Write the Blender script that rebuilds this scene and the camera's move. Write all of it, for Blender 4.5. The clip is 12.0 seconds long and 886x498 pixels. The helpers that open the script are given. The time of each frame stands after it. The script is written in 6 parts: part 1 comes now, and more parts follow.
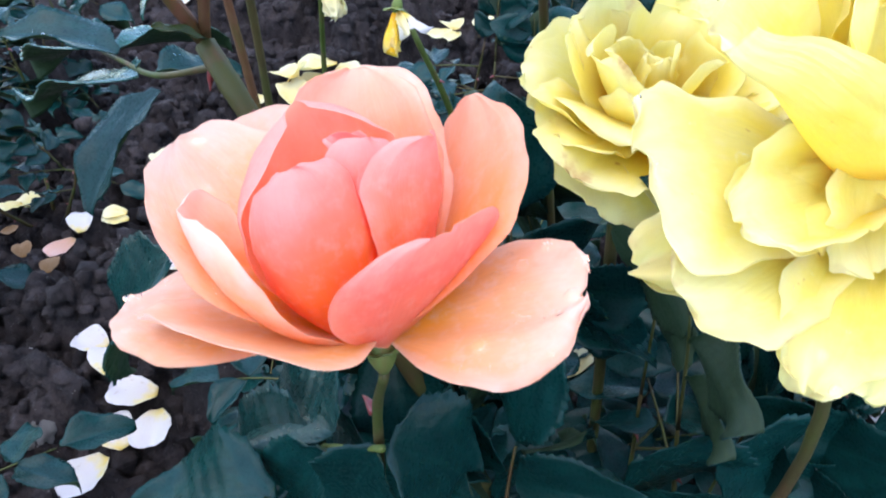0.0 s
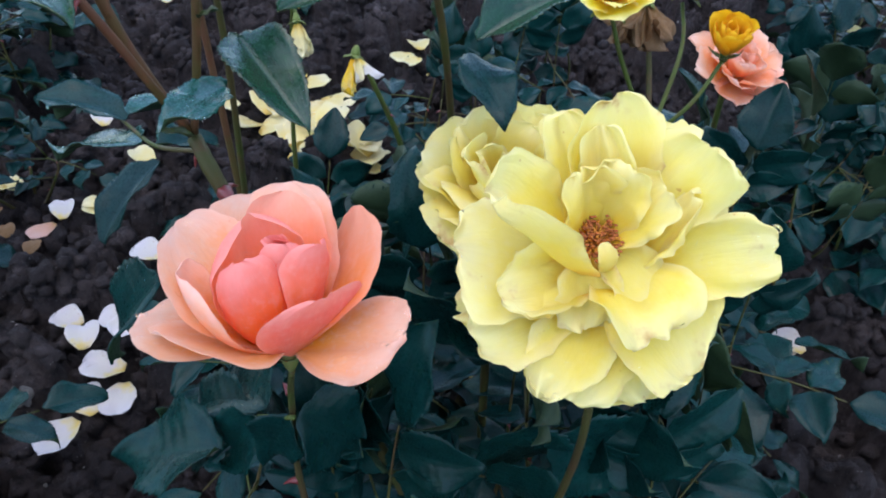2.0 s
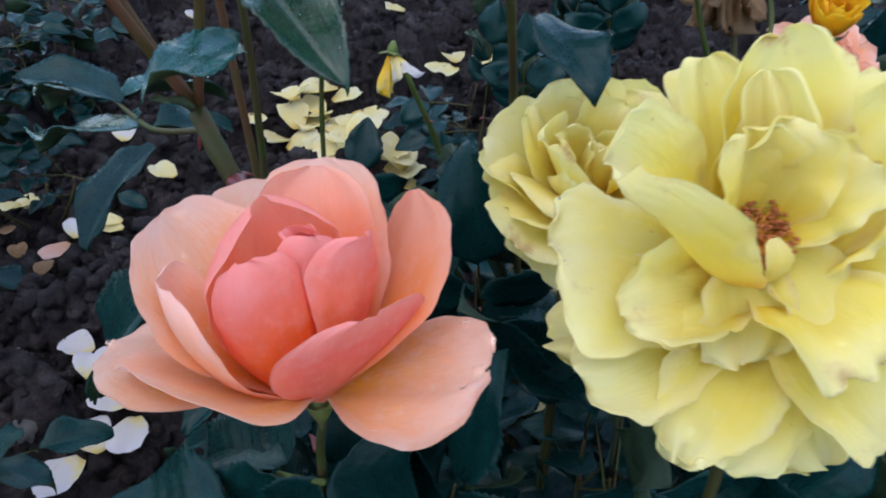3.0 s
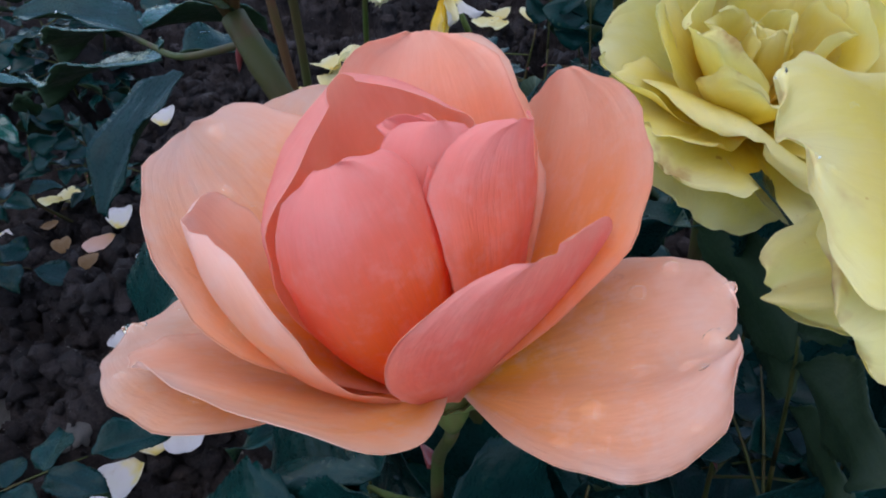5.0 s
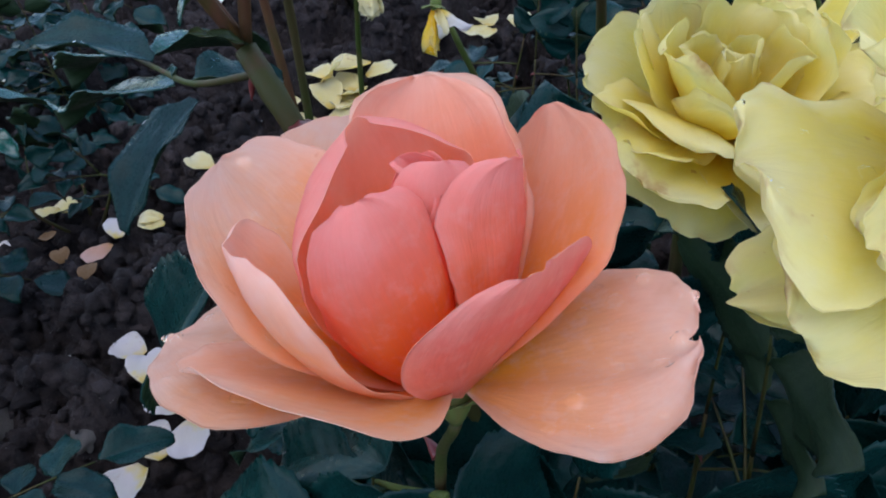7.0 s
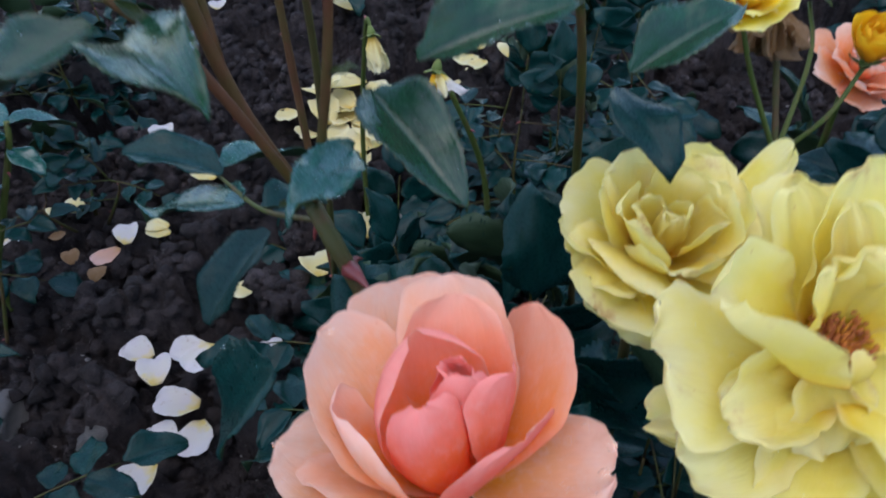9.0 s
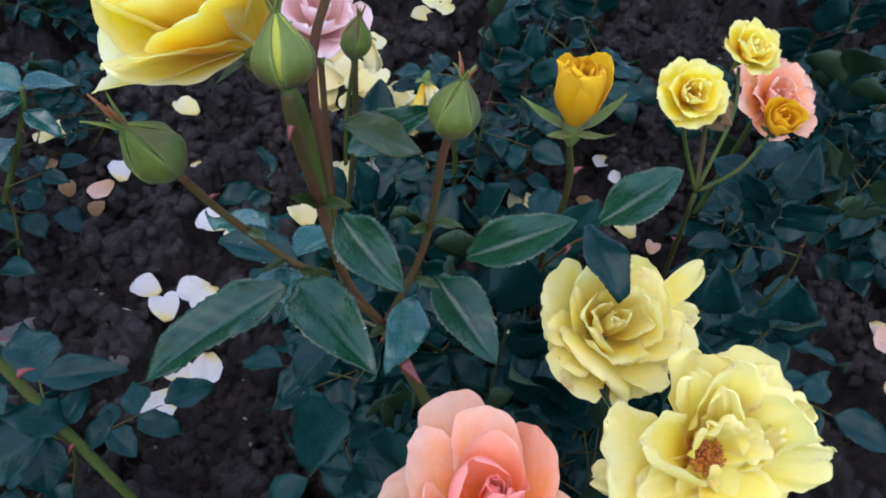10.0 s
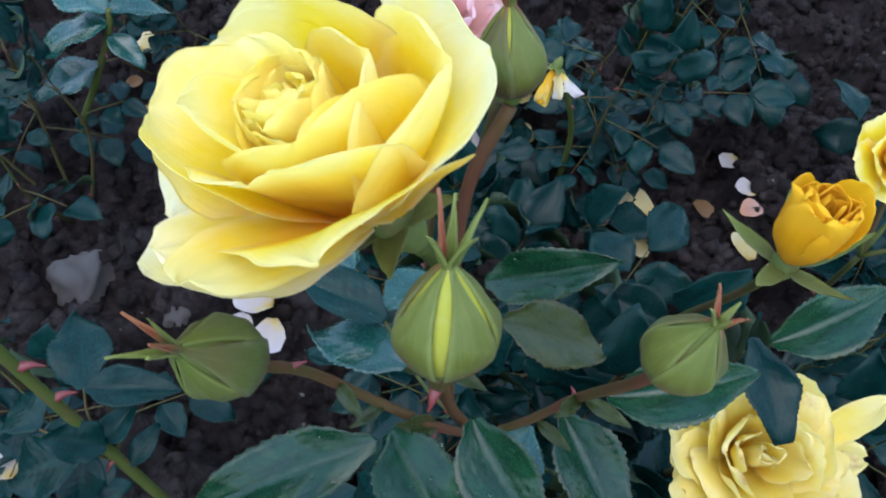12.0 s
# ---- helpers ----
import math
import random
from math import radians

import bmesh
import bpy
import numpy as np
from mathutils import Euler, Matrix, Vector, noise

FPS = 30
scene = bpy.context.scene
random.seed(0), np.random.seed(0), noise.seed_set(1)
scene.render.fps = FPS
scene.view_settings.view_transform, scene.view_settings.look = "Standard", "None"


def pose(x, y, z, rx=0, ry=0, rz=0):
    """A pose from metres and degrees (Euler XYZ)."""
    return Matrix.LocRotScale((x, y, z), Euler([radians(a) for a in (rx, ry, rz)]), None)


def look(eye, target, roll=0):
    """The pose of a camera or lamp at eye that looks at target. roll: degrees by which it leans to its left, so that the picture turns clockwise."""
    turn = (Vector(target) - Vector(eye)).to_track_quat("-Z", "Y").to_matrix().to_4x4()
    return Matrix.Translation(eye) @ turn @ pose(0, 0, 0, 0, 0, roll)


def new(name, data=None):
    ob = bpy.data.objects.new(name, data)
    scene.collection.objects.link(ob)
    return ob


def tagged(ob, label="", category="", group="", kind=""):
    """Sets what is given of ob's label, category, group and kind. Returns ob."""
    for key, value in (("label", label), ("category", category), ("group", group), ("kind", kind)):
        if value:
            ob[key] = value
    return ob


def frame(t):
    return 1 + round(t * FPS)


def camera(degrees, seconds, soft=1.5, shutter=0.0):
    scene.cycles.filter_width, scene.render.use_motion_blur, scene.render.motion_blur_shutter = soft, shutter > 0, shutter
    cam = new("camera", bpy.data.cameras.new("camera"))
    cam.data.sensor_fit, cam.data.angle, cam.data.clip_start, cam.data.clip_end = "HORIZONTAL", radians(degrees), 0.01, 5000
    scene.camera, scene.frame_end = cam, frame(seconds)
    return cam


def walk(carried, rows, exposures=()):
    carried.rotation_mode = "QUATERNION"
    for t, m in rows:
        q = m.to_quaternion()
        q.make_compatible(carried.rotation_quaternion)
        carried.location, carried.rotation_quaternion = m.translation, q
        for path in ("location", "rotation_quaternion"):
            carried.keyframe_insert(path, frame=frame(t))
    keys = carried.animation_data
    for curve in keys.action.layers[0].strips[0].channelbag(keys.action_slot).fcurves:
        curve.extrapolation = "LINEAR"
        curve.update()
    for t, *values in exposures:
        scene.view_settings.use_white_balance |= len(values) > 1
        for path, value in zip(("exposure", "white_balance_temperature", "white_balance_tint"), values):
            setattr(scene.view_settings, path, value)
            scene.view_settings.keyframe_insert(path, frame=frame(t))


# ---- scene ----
# The camera: a hand-held phone that backs off, closes in and then rises over a rose bed.
cam = camera(61.94, 12.0, soft=1.9, shutter=0.25)
PATH = [
    (0, 0, 0, 0.4815, 51.17, 3.18, -2.56),
    (0.5, -0.0035, 0.0074, 0.4908, 52.23, 0.78, -1.83),
    (1, 0.0098, -0.0029, 0.5148, 52.16, -2.33, -2.08),
    (1.5, 0.0206, -0.0597, 0.5548, 49.16, -1.47, -3.47),
    (2, 0.0258, -0.065, 0.5587, 50.52, -1.49, -2.04),
    (2.5, 0.0284, -0.0429, 0.534, 51.61, -0.62, -2),
    (3, 0.0135, -0.0134, 0.5082, 52.58, -0.15, -0.43),
    (3.5, -0.0038, 0.0099, 0.4771, 52.28, -0.43, 0.67),
    (5.5, -0.0081, 0.0292, 0.4637, 50.75, 5.73, -0.12),
    (6, -0.0099, 0.0241, 0.4669, 50.91, 5.18, -0.11),
    (6.5, -0.0074, 0.0197, 0.4752, 51.08, 5.1, -0.48),
    (8.5, -0.0092, 0.0159, 0.4761, 50.82, 4.09, -2.41),
    (9, -0.0148, -0.0073, 0.5541, 49.59, 1.44, -0.61),
    (9.5, -0.0477, -0.0148, 0.6762, 41.54, -3.75, -0.16),
    (10, -0.0653, -0.0007, 0.7243, 37.38, -4.5, -2.72),
    (10.5, -0.0767, 0.0468, 0.7107, 34.44, -7.79, 1.1),
    (11, -0.085, 0.0958, 0.7042, 31.15, -4.25, 3.38),
    (11.5, -0.1014, 0.1115, 0.7038, 30.78, -3.87, 5.58),
    (12, -0.0922, 0.1064, 0.701, 29.92, -5.09, 7.53),
]
EXPOSURES = [(0.0, 0.80), (0.4, 0.44), (1.0, 0.14), (1.5, 0.20), (2.0, 0.16), (2.5, 0.0), (3.0, -0.17), (3.6, -0.33), (5.4, -0.40), (6.6, -0.37), (8.5, -0.34), (9.4, -0.14), (10.0, 0.06), (10.6, 0.30), (11.5, 0.36), (12.0, 0.16)]
walk(cam, [(t, pose(x, y, z, rx, ry, rz)) for t, x, y, z, rx, ry, rz in PATH], [(t, stops, 6260, 13) for t, stops in EXPOSURES])

# ---- light: open shade under a clear evening sky ----
SKY, SUN_UP, SUN_TURN = 0.50, 78.0, 205.0
world = bpy.data.worlds.new("sky")
scene.world = world
world.use_nodes = True
sky = world.node_tree.nodes.new("ShaderNodeTexSky")
sky.sky_type, sky.sun_disc = "NISHITA", False
sky.sun_elevation, sky.sun_rotation = radians(SUN_UP), radians(SUN_TURN)
world.node_tree.links.new(sky.outputs[0], world.node_tree.nodes["Background"].inputs[0])
world.node_tree.nodes["Background"].inputs[1].default_value = SKY
sun = new("sun", bpy.data.lights.new("sun", "SUN"))
sun.data.energy, sun.data.angle, sun.data.color = 2.1, radians(90), (1.0, 0.97, 0.92)
sun.matrix_world = look((0, 0, 0), (-math.sin(radians(SUN_TURN)) * math.cos(radians(SUN_UP)), -math.cos(radians(SUN_TURN)) * math.cos(radians(SUN_UP)), -math.sin(radians(SUN_UP))))


# ---- materials ----
class Nodes:
    """A node material with a few short cuts."""

    def __init__(self, name):
        self.m = bpy.data.materials.new(name)
        self.m.use_nodes = True
        self.t = self.m.node_tree
        self.bsdf = self.t.nodes["Principled BSDF"]
        self.out = self.t.nodes["Material Output"]

    def add(self, kind, **values):
        n = self.t.nodes.new("ShaderNode" + kind)
        for key, value in values.items():
            n.inputs[key].default_value = value
        return n

    def link(self, a, b):
        self.t.links.new(a, b)

    def ramp(self, fac, stops):
        n = self.add("ValToRGB")
        while len(n.color_ramp.elements) < len(stops):
            n.color_ramp.elements.new(0.5)
        for e, (at, c) in zip(n.color_ramp.elements, stops):
            e.position, e.color = at, (*c, 1)
        self.link(fac, n.inputs[0])
        return n.outputs[0]

    def noise(self, vector, scale, detail=4, rough=0.55):
        n = self.add("TexNoise", Scale=scale, Detail=detail, Roughness=rough)
        if vector is not None:
            self.link(vector, n.inputs["Vector"])
        return n.outputs["Fac"]

    def coords(self, kind="Object"):
        return self.add("TexCoord").outputs[kind]

    def scaled(self, vector, s):
        n = self.add("Mapping")
        n.inputs["Scale"].default_value = s
        self.link(vector, n.inputs["Vector"])
        return n.outputs[0]

    def mix(self, fac, a, b, blend="MIX"):
        n = self.add("Mix")
        n.data_type, n.blend_type = "RGBA", blend
        for slot, value in ((0, fac), (6, a), (7, b)):
            if isinstance(value, bpy.types.NodeSocket):
                self.link(value, n.inputs[slot])
            else:
                n.inputs[slot].default_value = value if slot == 0 else (*value, 1)
        return n.outputs[2]

    def math(self, op, a, b=0.0):
        n = self.add("Math")
        n.operation = op
        for slot, value in ((0, a), (1, b)):
            if isinstance(value, bpy.types.NodeSocket):
                self.link(value, n.inputs[slot])
            else:
                n.inputs[slot].default_value = value
        return n.outputs[0]

    def span(self, value, a, b, c, d):
        n = self.add("MapRange")
        for slot, x in zip((1, 2, 3, 4), (a, b, c, d)):
            n.inputs[slot].default_value = x
        self.link(value, n.inputs[0])
        return n.outputs[0]

    def bump(self, height, strength, distance):
        n = self.add("Bump", Strength=strength, Distance=distance)
        self.link(height, n.inputs["Height"])
        return n.outputs[0]

    def sheer(self, colour, share):
        """Thin tissue: part of the light comes through."""
        tr = self.add("BsdfTranslucent")
        mixer = self.add("MixShader", Fac=share)
        self.link(colour, tr.inputs[0])
        self.link(self.bsdf.outputs[0], mixer.inputs[1])
        self.link(tr.outputs[0], mixer.inputs[2])
        self.link(mixer.outputs[0], self.out.inputs[0])


def petal_material(name, stops, blush, vein=0.10, rough=0.50, sheer=0.64, blotch=None, rim=None, wrinkle=0.0, scorch=None, pale=0.45):
    """Petal tissue: colour runs from the claw (v = 0) to the rim (v = 1), with fan-shaped veins, a blush and mottling.
    """
    n = Nodes(name)
    uv = n.coords("UV")
    place = n.coords("Object")
    patch = n.noise(place, 55, 3)
    sep = n.add("SeparateXYZ")
    n.link(uv, sep.inputs[0])
    along = n.math("ADD", sep.outputs[1], n.span(patch, 0.3, 0.7, -0.16, 0.16))
    base = n.ramp(along, stops)
    base = n.mix(n.span(n.noise(place, 30, 3), 0.42, 0.72, 0.0, 0.65), base, blush)
    veins = n.noise(n.scaled(uv, (16, 5.0, 1)), 1.6, 6, 0.65)
    base = n.mix(n.span(veins, 0.40, 0.72, 0.0, vein * 1.6), base, tuple(c * 0.78 for c in blush))
    mottle = n.noise(place, 320, 4, 0.65)
    base = n.mix(n.span(mottle, 0.48, 0.70, 0.0, vein * 1.8), base, rim or stops[-1][1])
    fringe = n.math("MAXIMUM", n.math("ABSOLUTE", sep.outputs[0]), sep.outputs[1])
    ragged = n.math("ADD", fringe, n.span(n.noise(place, 140, 3), 0.3, 0.7, -0.09, 0.09))
    base = n.mix(n.span(ragged, 0.70, 1.02, 0.0, pale), base, rim or stops[-1][1])
    if blotch:
        base = n.mix(n.span(n.noise(place, 130, 3), 0.66, 0.74, 0.0, 0.55), base, blotch)
    if scorch:
        burnt = n.math("MULTIPLY", n.span(ragged, 0.84, 1.02, 0, 1), n.span(n.noise(place, 48, 4, 0.7), 0.56, 0.68, 0.0, 0.85))
        base = n.mix(burnt, base, scorch)
        base = n.mix(n.span(n.noise(place, 210, 3), 0.715, 0.75, 0.0, 0.6), base, scorch)
    n.link(base, n.bsdf.inputs["Base Color"])
    n.link(n.span(mottle, 0.3, 0.7, rough - 0.08, rough + 0.12), n.bsdf.inputs["Roughness"])
    n.bsdf.inputs["Specular IOR Level"].default_value = 0.30
    n.bsdf.inputs["Sheen Weight"].default_value = 0.05
    fine = n.math("ADD", n.math("MULTIPLY", veins, 0.8), n.math("MULTIPLY", mottle, 0.7))
    if wrinkle:
        fine = n.math("ADD", fine, n.math("MULTIPLY", n.noise(n.scaled(uv, (4.5, 2.0, 1)), 2.2, 4, 0.55), wrinkle))
    n.link(n.bump(fine, 0.18 + 0.022 * wrinkle, 0.0007), n.bsdf.inputs["Normal"])
    n.sheer(base, sheer)
    return n.m


def leaf_material(name, dark, light, vein, rough=0.30, sheer=0.08, edge=None, tip=None, shine=0.33):
    """A rose leaflet: waxy, quilted between the side veins, a little uneven in colour from leaf to leaf."""
    n = Nodes(name)
    uv = n.coords("UV")
    place = n.coords("Object")
    sep = n.add("SeparateXYZ")
    n.link(uv, sep.inputs[0])
    across = n.math("ABSOLUTE", sep.outputs[0])
    rand = n.add("ObjectInfo").outputs["Random"]
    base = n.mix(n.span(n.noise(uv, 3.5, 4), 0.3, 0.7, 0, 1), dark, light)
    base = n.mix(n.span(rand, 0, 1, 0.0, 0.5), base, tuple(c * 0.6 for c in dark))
    rib = n.span(across, 0.015, 0.05, 1.0, 0.0)
    side = n.math("SUBTRACT", sep.outputs[1], n.math("MULTIPLY", across, 0.42))
    waves = n.math("ABSOLUTE", n.math("SUBTRACT", n.math("FRACT", n.math("MULTIPLY", side, 8.5)), 0.5))
    lines = n.span(waves, 0.0, 0.09, 0.15, 0.0)
    marks = n.math("MAXIMUM", rib, lines)
    base = n.mix(n.math("MULTIPLY", marks, 0.10), base, vein)
    if tip:
        base = n.mix(n.span(sep.outputs[1], 0.66, 0.86, 0.0, 0.9), base, tip)
    if edge:
        base = n.mix(n.math("MULTIPLY", n.span(across, 0.86, 1.0, 0.0, 0.5), n.span(n.noise(place, 60, 2), 0.45, 0.6, 0.0, 1.0)), base, edge)
    n.link(base, n.bsdf.inputs["Base Color"])
    n.link(n.span(n.noise(place, 40, 3), 0.3, 0.7, rough - 0.08, rough + 0.14), n.bsdf.inputs["Roughness"])
    n.bsdf.inputs["Specular IOR Level"].default_value = shine
    swell = n.math("ADD", n.math("MULTIPLY", waves, 0.15), n.math("MULTIPLY", n.noise(uv, 5, 4), 2.4))
    n.link(n.bump(n.math("SUBTRACT", swell, n.math("MULTIPLY", marks, 0.3)), 0.14, 0.0014), n.bsdf.inputs["Normal"])
    n.sheer(base, sheer)
    return n.m


def bark_material(name, a, b, c, rough=0.45):
    n = Nodes(name)
    place = n.coords("Object")
    base = n.mix(n.span(n.noise(place, 22, 3), 0.4, 0.62, 0, 1), a, b)
    base = n.mix(n.span(n.noise(n.scaled(place, (1, 1, 0.25)), 160, 4), 0.5, 0.7, 0, 0.7), base, c)
    n.link(base, n.bsdf.inputs["Base Color"])
    n.bsdf.inputs["Roughness"].default_value = rough + 0.15
    n.bsdf.inputs["Specular IOR Level"].default_value = 0.2
    n.link(n.bump(n.noise(place, 350, 4), 0.3, 0.0006), n.bsdf.inputs["Normal"])
    return n.m


def soil_material(name):
    """Dark crumbly loam: every crumb has its own tone, and grains down to a millimetre."""
    n = Nodes(name)
    place = n.coords("Object")
    coarse = n.noise(place, 18, 5)
    base = n.ramp(coarse, [(0.3, (0.026, 0.0195, 0.0185)), (0.5, (0.052, 0.0395, 0.0380)), (0.70, (0.098, 0.076, 0.074))])
    base = n.mix(n.span(n.noise(place, 130, 7, 0.8), 0.48, 0.58, 0, 0.9), base, (0.008, 0.0062, 0.0062))
    base = n.mix(n.span(n.noise(place, 260, 5, 0.75), 0.56, 0.68, 0, 0.7), base, (0.125, 0.104, 0.106))
    island = n.add("NewGeometry").outputs["Random Per Island"]
    base = n.mix(n.span(island, 0.0, 1.0, 0.0, 0.7), base, (0.014, 0.011, 0.0115))
    grit = n.add("TexVoronoi", Scale=330.0)
    n.link(place, grit.inputs["Vector"])
    speck = n.math("MULTIPLY", n.span(grit.outputs["Distance"], 0.10, 0.17, 1, 0), n.span(n.noise(place, 60, 2), 0.58, 0.64, 0, 1))
    base = n.mix(speck, base, (0.30, 0.285, 0.27))
    n.link(base, n.bsdf.inputs["Base Color"])
    n.link(n.span(coarse, 0.3, 0.7, 0.98, 0.70), n.bsdf.inputs["Roughness"])
    n.bsdf.inputs["Specular IOR Level"].default_value = 0.2
    rel = n.math("ADD", n.noise(place, 90, 7, 0.75), n.math("MULTIPLY", n.noise(place, 420, 4, 0.7), 0.4))
    n.link(n.bump(rel, 1.0, 0.016), n.bsdf.inputs["Normal"])
    return n.m


def plain_material(name, a, b, rough, scale=80, bump=0.3, reach=0.001):
    n = Nodes(name)
    place = n.coords("Object")
    f = n.noise(place, scale, 5)
    n.link(n.mix(n.span(f, 0.3, 0.7, 0, 1), a, b), n.bsdf.inputs["Base Color"])
    n.bsdf.inputs["Roughness"].default_value = rough
    n.link(n.bump(n.noise(place, scale * 2, 6, 0.7), bump, reach), n.bsdf.inputs["Normal"])
    return n.m


SOIL = soil_material("soil")
STONE = plain_material("stone", (0.10, 0.092, 0.086), (0.36, 0.34, 0.32), 0.95, 140, 1.0, reach=0.010)
SALMON_IN = petal_material("salmon petal face", [(0.0, (0.94, 0.36, 0.005)), (0.28, (0.95, 0.39, 0.05)), (0.55, (0.96, 0.46, 0.20)), (1.0, (0.95, 0.55, 0.37))], (0.95, 0.42, 0.235), vein=0.13, rim=(0.94, 0.70, 0.58), wrinkle=3.2)
SALMON_OUT = petal_material("salmon petal back", [(0.0, (0.93, 0.46, 0.09)), (0.3, (0.92, 0.34, 0.19)), (0.7, (0.90, 0.28, 0.22)), (1.0, (0.91, 0.39, 0.33))], (0.88, 0.27, 0.23), vein=0.16, rim=(0.92, 0.58, 0.49), wrinkle=4.5)
SALMON_PALE = petal_material("faded salmon petal", [(0.0, (0.94, 0.40, 0.005)), (0.22, (0.95, 0.44, 0.05)), (0.5, (0.95, 0.52, 0.23)), (1.0, (0.93, 0.64, 0.48))], (0.95, 0.48, 0.28), vein=0.16, rim=(0.92, 0.76, 0.69), wrinkle=3.5, pale=0.55, scorch=(0.80, 0.45, 0.27))
PINK_IN = petal_material("bud petal face", [(0.0, (0.95, 0.34, 0.006)), (0.34, (0.95, 0.26, 0.035)), (0.66, (0.96, 0.28, 0.15)), (1.0, (0.96, 0.37, 0.31))], (0.95, 0.34, 0.22), vein=0.16, rim=(0.95, 0.56, 0.50), wrinkle=5.0)
# yellow claws: their own gold, pushed towards orange to paint in warm shade
YELLOW_IN = petal_material("pale yellow petal face", [(0.0, (0.90, 0.56, 0.014)), (0.2, (0.915, 0.72, 0.050)), (0.45, (0.921, 0.81, 0.165)), (1.0, (0.925, 0.872, 0.43))], (0.921, 0.825, 0.22), vein=0.06, rim=(0.921, 0.888, 0.657), wrinkle=7.0, sheer=0.64, scorch=(0.601, 0.382, 0.128), pale=0.5)
YELLOW_OUT = petal_material("pale yellow petal back", [(0.0, (0.902, 0.573, 0.0182)), (0.4, (0.921, 0.783, 0.146)), (1.0, (0.921, 0.85, 0.365))], (0.921, 0.821, 0.246), vein=0.06, rim=(0.921, 0.859, 0.565), wrinkle=7.0, sheer=0.64, scorch=(0.601, 0.382, 0.128), pale=0.45)
# golden claws likewise: part pigment, part the orange of light scattered between petals
GOLD_IN = petal_material("golden petal face", [(0.0, (0.96, 0.52, 0.001)), (0.35, (0.97, 0.76, 0.006)), (0.7, (0.97, 0.85, 0.05)), (1.0, (0.96, 0.90, 0.28))], (0.96, 0.82, 0.05), vein=0.04, rim=(0.95, 0.93, 0.68), wrinkle=5.0, sheer=0.68, pale=0.65)
GOLD_OUT = petal_material("golden petal back", [(0.0, (0.95, 0.62, 0.006)), (0.5, (0.96, 0.80, 0.06)), (1.0, (0.95, 0.89, 0.32))], (0.96, 0.82, 0.09), vein=0.05, rim=(0.95, 0.93, 0.68), wrinkle=5.0, sheer=0.68, pale=0.5)
GOLD_HEART = petal_material("golden heart petal", [(0.0, (0.98, 0.62, 0.004)), (0.3, (0.98, 0.74, 0.008)), (0.65, (0.98, 0.82, 0.03)), (1.0, (0.98, 0.88, 0.17))], (0.98, 0.78, 0.02), vein=0.04, rim=(0.95, 0.92, 0.50), wrinkle=4.0, sheer=0.70, pale=0.6)
GOLD_WORN = petal_material("bleached golden petal", [(0.0, (0.94, 0.64, 0.01)), (0.3, (0.95, 0.77, 0.05)), (0.65, (0.95, 0.86, 0.18)), (1.0, (0.93, 0.90, 0.46))], (0.95, 0.84, 0.16), vein=0.05, rim=(0.94, 0.93, 0.80), wrinkle=7.0, sheer=0.66, scorch=(0.55, 0.40, 0.26), pale=0.8)
AMBER_IN = petal_material("amber bud petal", [(0.0, (0.85, 0.46, 0.003)), (0.6, (0.90, 0.58, 0.006)), (1.0, (0.91, 0.68, 0.04))], (0.88, 0.54, 0.006), vein=0.05, wrinkle=4.0)
BUD_CORE = petal_material("yellow-green bud petal", [(0.0, (0.40, 0.42, 0.04)), (0.5, (0.58, 0.58, 0.07)), (1.0, (0.66, 0.66, 0.16))], (0.50, 0.54, 0.06), vein=0.06, rim=(0.70, 0.72, 0.40), wrinkle=4.0, sheer=0.4)
BLUSH = petal_material("pale pink petal", [(0.0, (0.88, 0.66, 0.40)), (0.3, (0.90, 0.66, 0.60)), (1.0, (0.91, 0.72, 0.72))], (0.90, 0.62, 0.62), vein=0.06, rim=(0.93, 0.84, 0.82), wrinkle=4.0, pale=0.6)
FALLEN_PINK = petal_material("fallen pink petal", [(0.0, (0.78, 0.52, 0.20)), (0.4, (0.80, 0.52, 0.38)), (1.0, (0.82, 0.60, 0.52))], (0.76, 0.46, 0.34), vein=0.1, blotch=(0.46, 0.26, 0.14))
FALLEN_WHITE = petal_material("fallen white petal", [(0.0, (0.78, 0.60, 0.06)), (0.20, (0.82, 0.70, 0.22)), (0.38, (0.76, 0.72, 0.65)), (1.0, (0.77, 0.74, 0.74))], (0.74, 0.67, 0.67), vein=0.06, wrinkle=5.0, blotch=(0.50, 0.38, 0.26))
FALLEN_YELLOW = petal_material("fallen cream petal", [(0.0, (0.80, 0.58, 0.08)), (0.35, (0.84, 0.74, 0.34)), (1.0, (0.86, 0.81, 0.58))], (0.84, 0.77, 0.46), vein=0.08, blotch=(0.50, 0.34, 0.14), wrinkle=8.0)
FALLEN_BROWN = petal_material("withered petal", [(0.0, (0.28, 0.15, 0.04)), (0.5, (0.33, 0.19, 0.08)), (1.0, (0.42, 0.27, 0.15))], (0.27, 0.15, 0.06), vein=0.3, blotch=(0.13, 0.07, 0.03), wrinkle=10.0)
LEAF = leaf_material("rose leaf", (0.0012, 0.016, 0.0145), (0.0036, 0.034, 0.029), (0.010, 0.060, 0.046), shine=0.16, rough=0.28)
# glossier leaf; its base colour is lightened to stand in for reflected sky
LEAF_SKYLIT = leaf_material("waxy rose leaf lightened for sky sheen", (0.004, 0.044, 0.035), (0.012, 0.084, 0.062), (0.024, 0.108, 0.080), shine=0.60, rough=0.22)
LEAF_BACK = leaf_material("rose leaf underside", (0.012, 0.030, 0.010), (0.020, 0.042, 0.014), (0.034, 0.055, 0.020), rough=0.6)
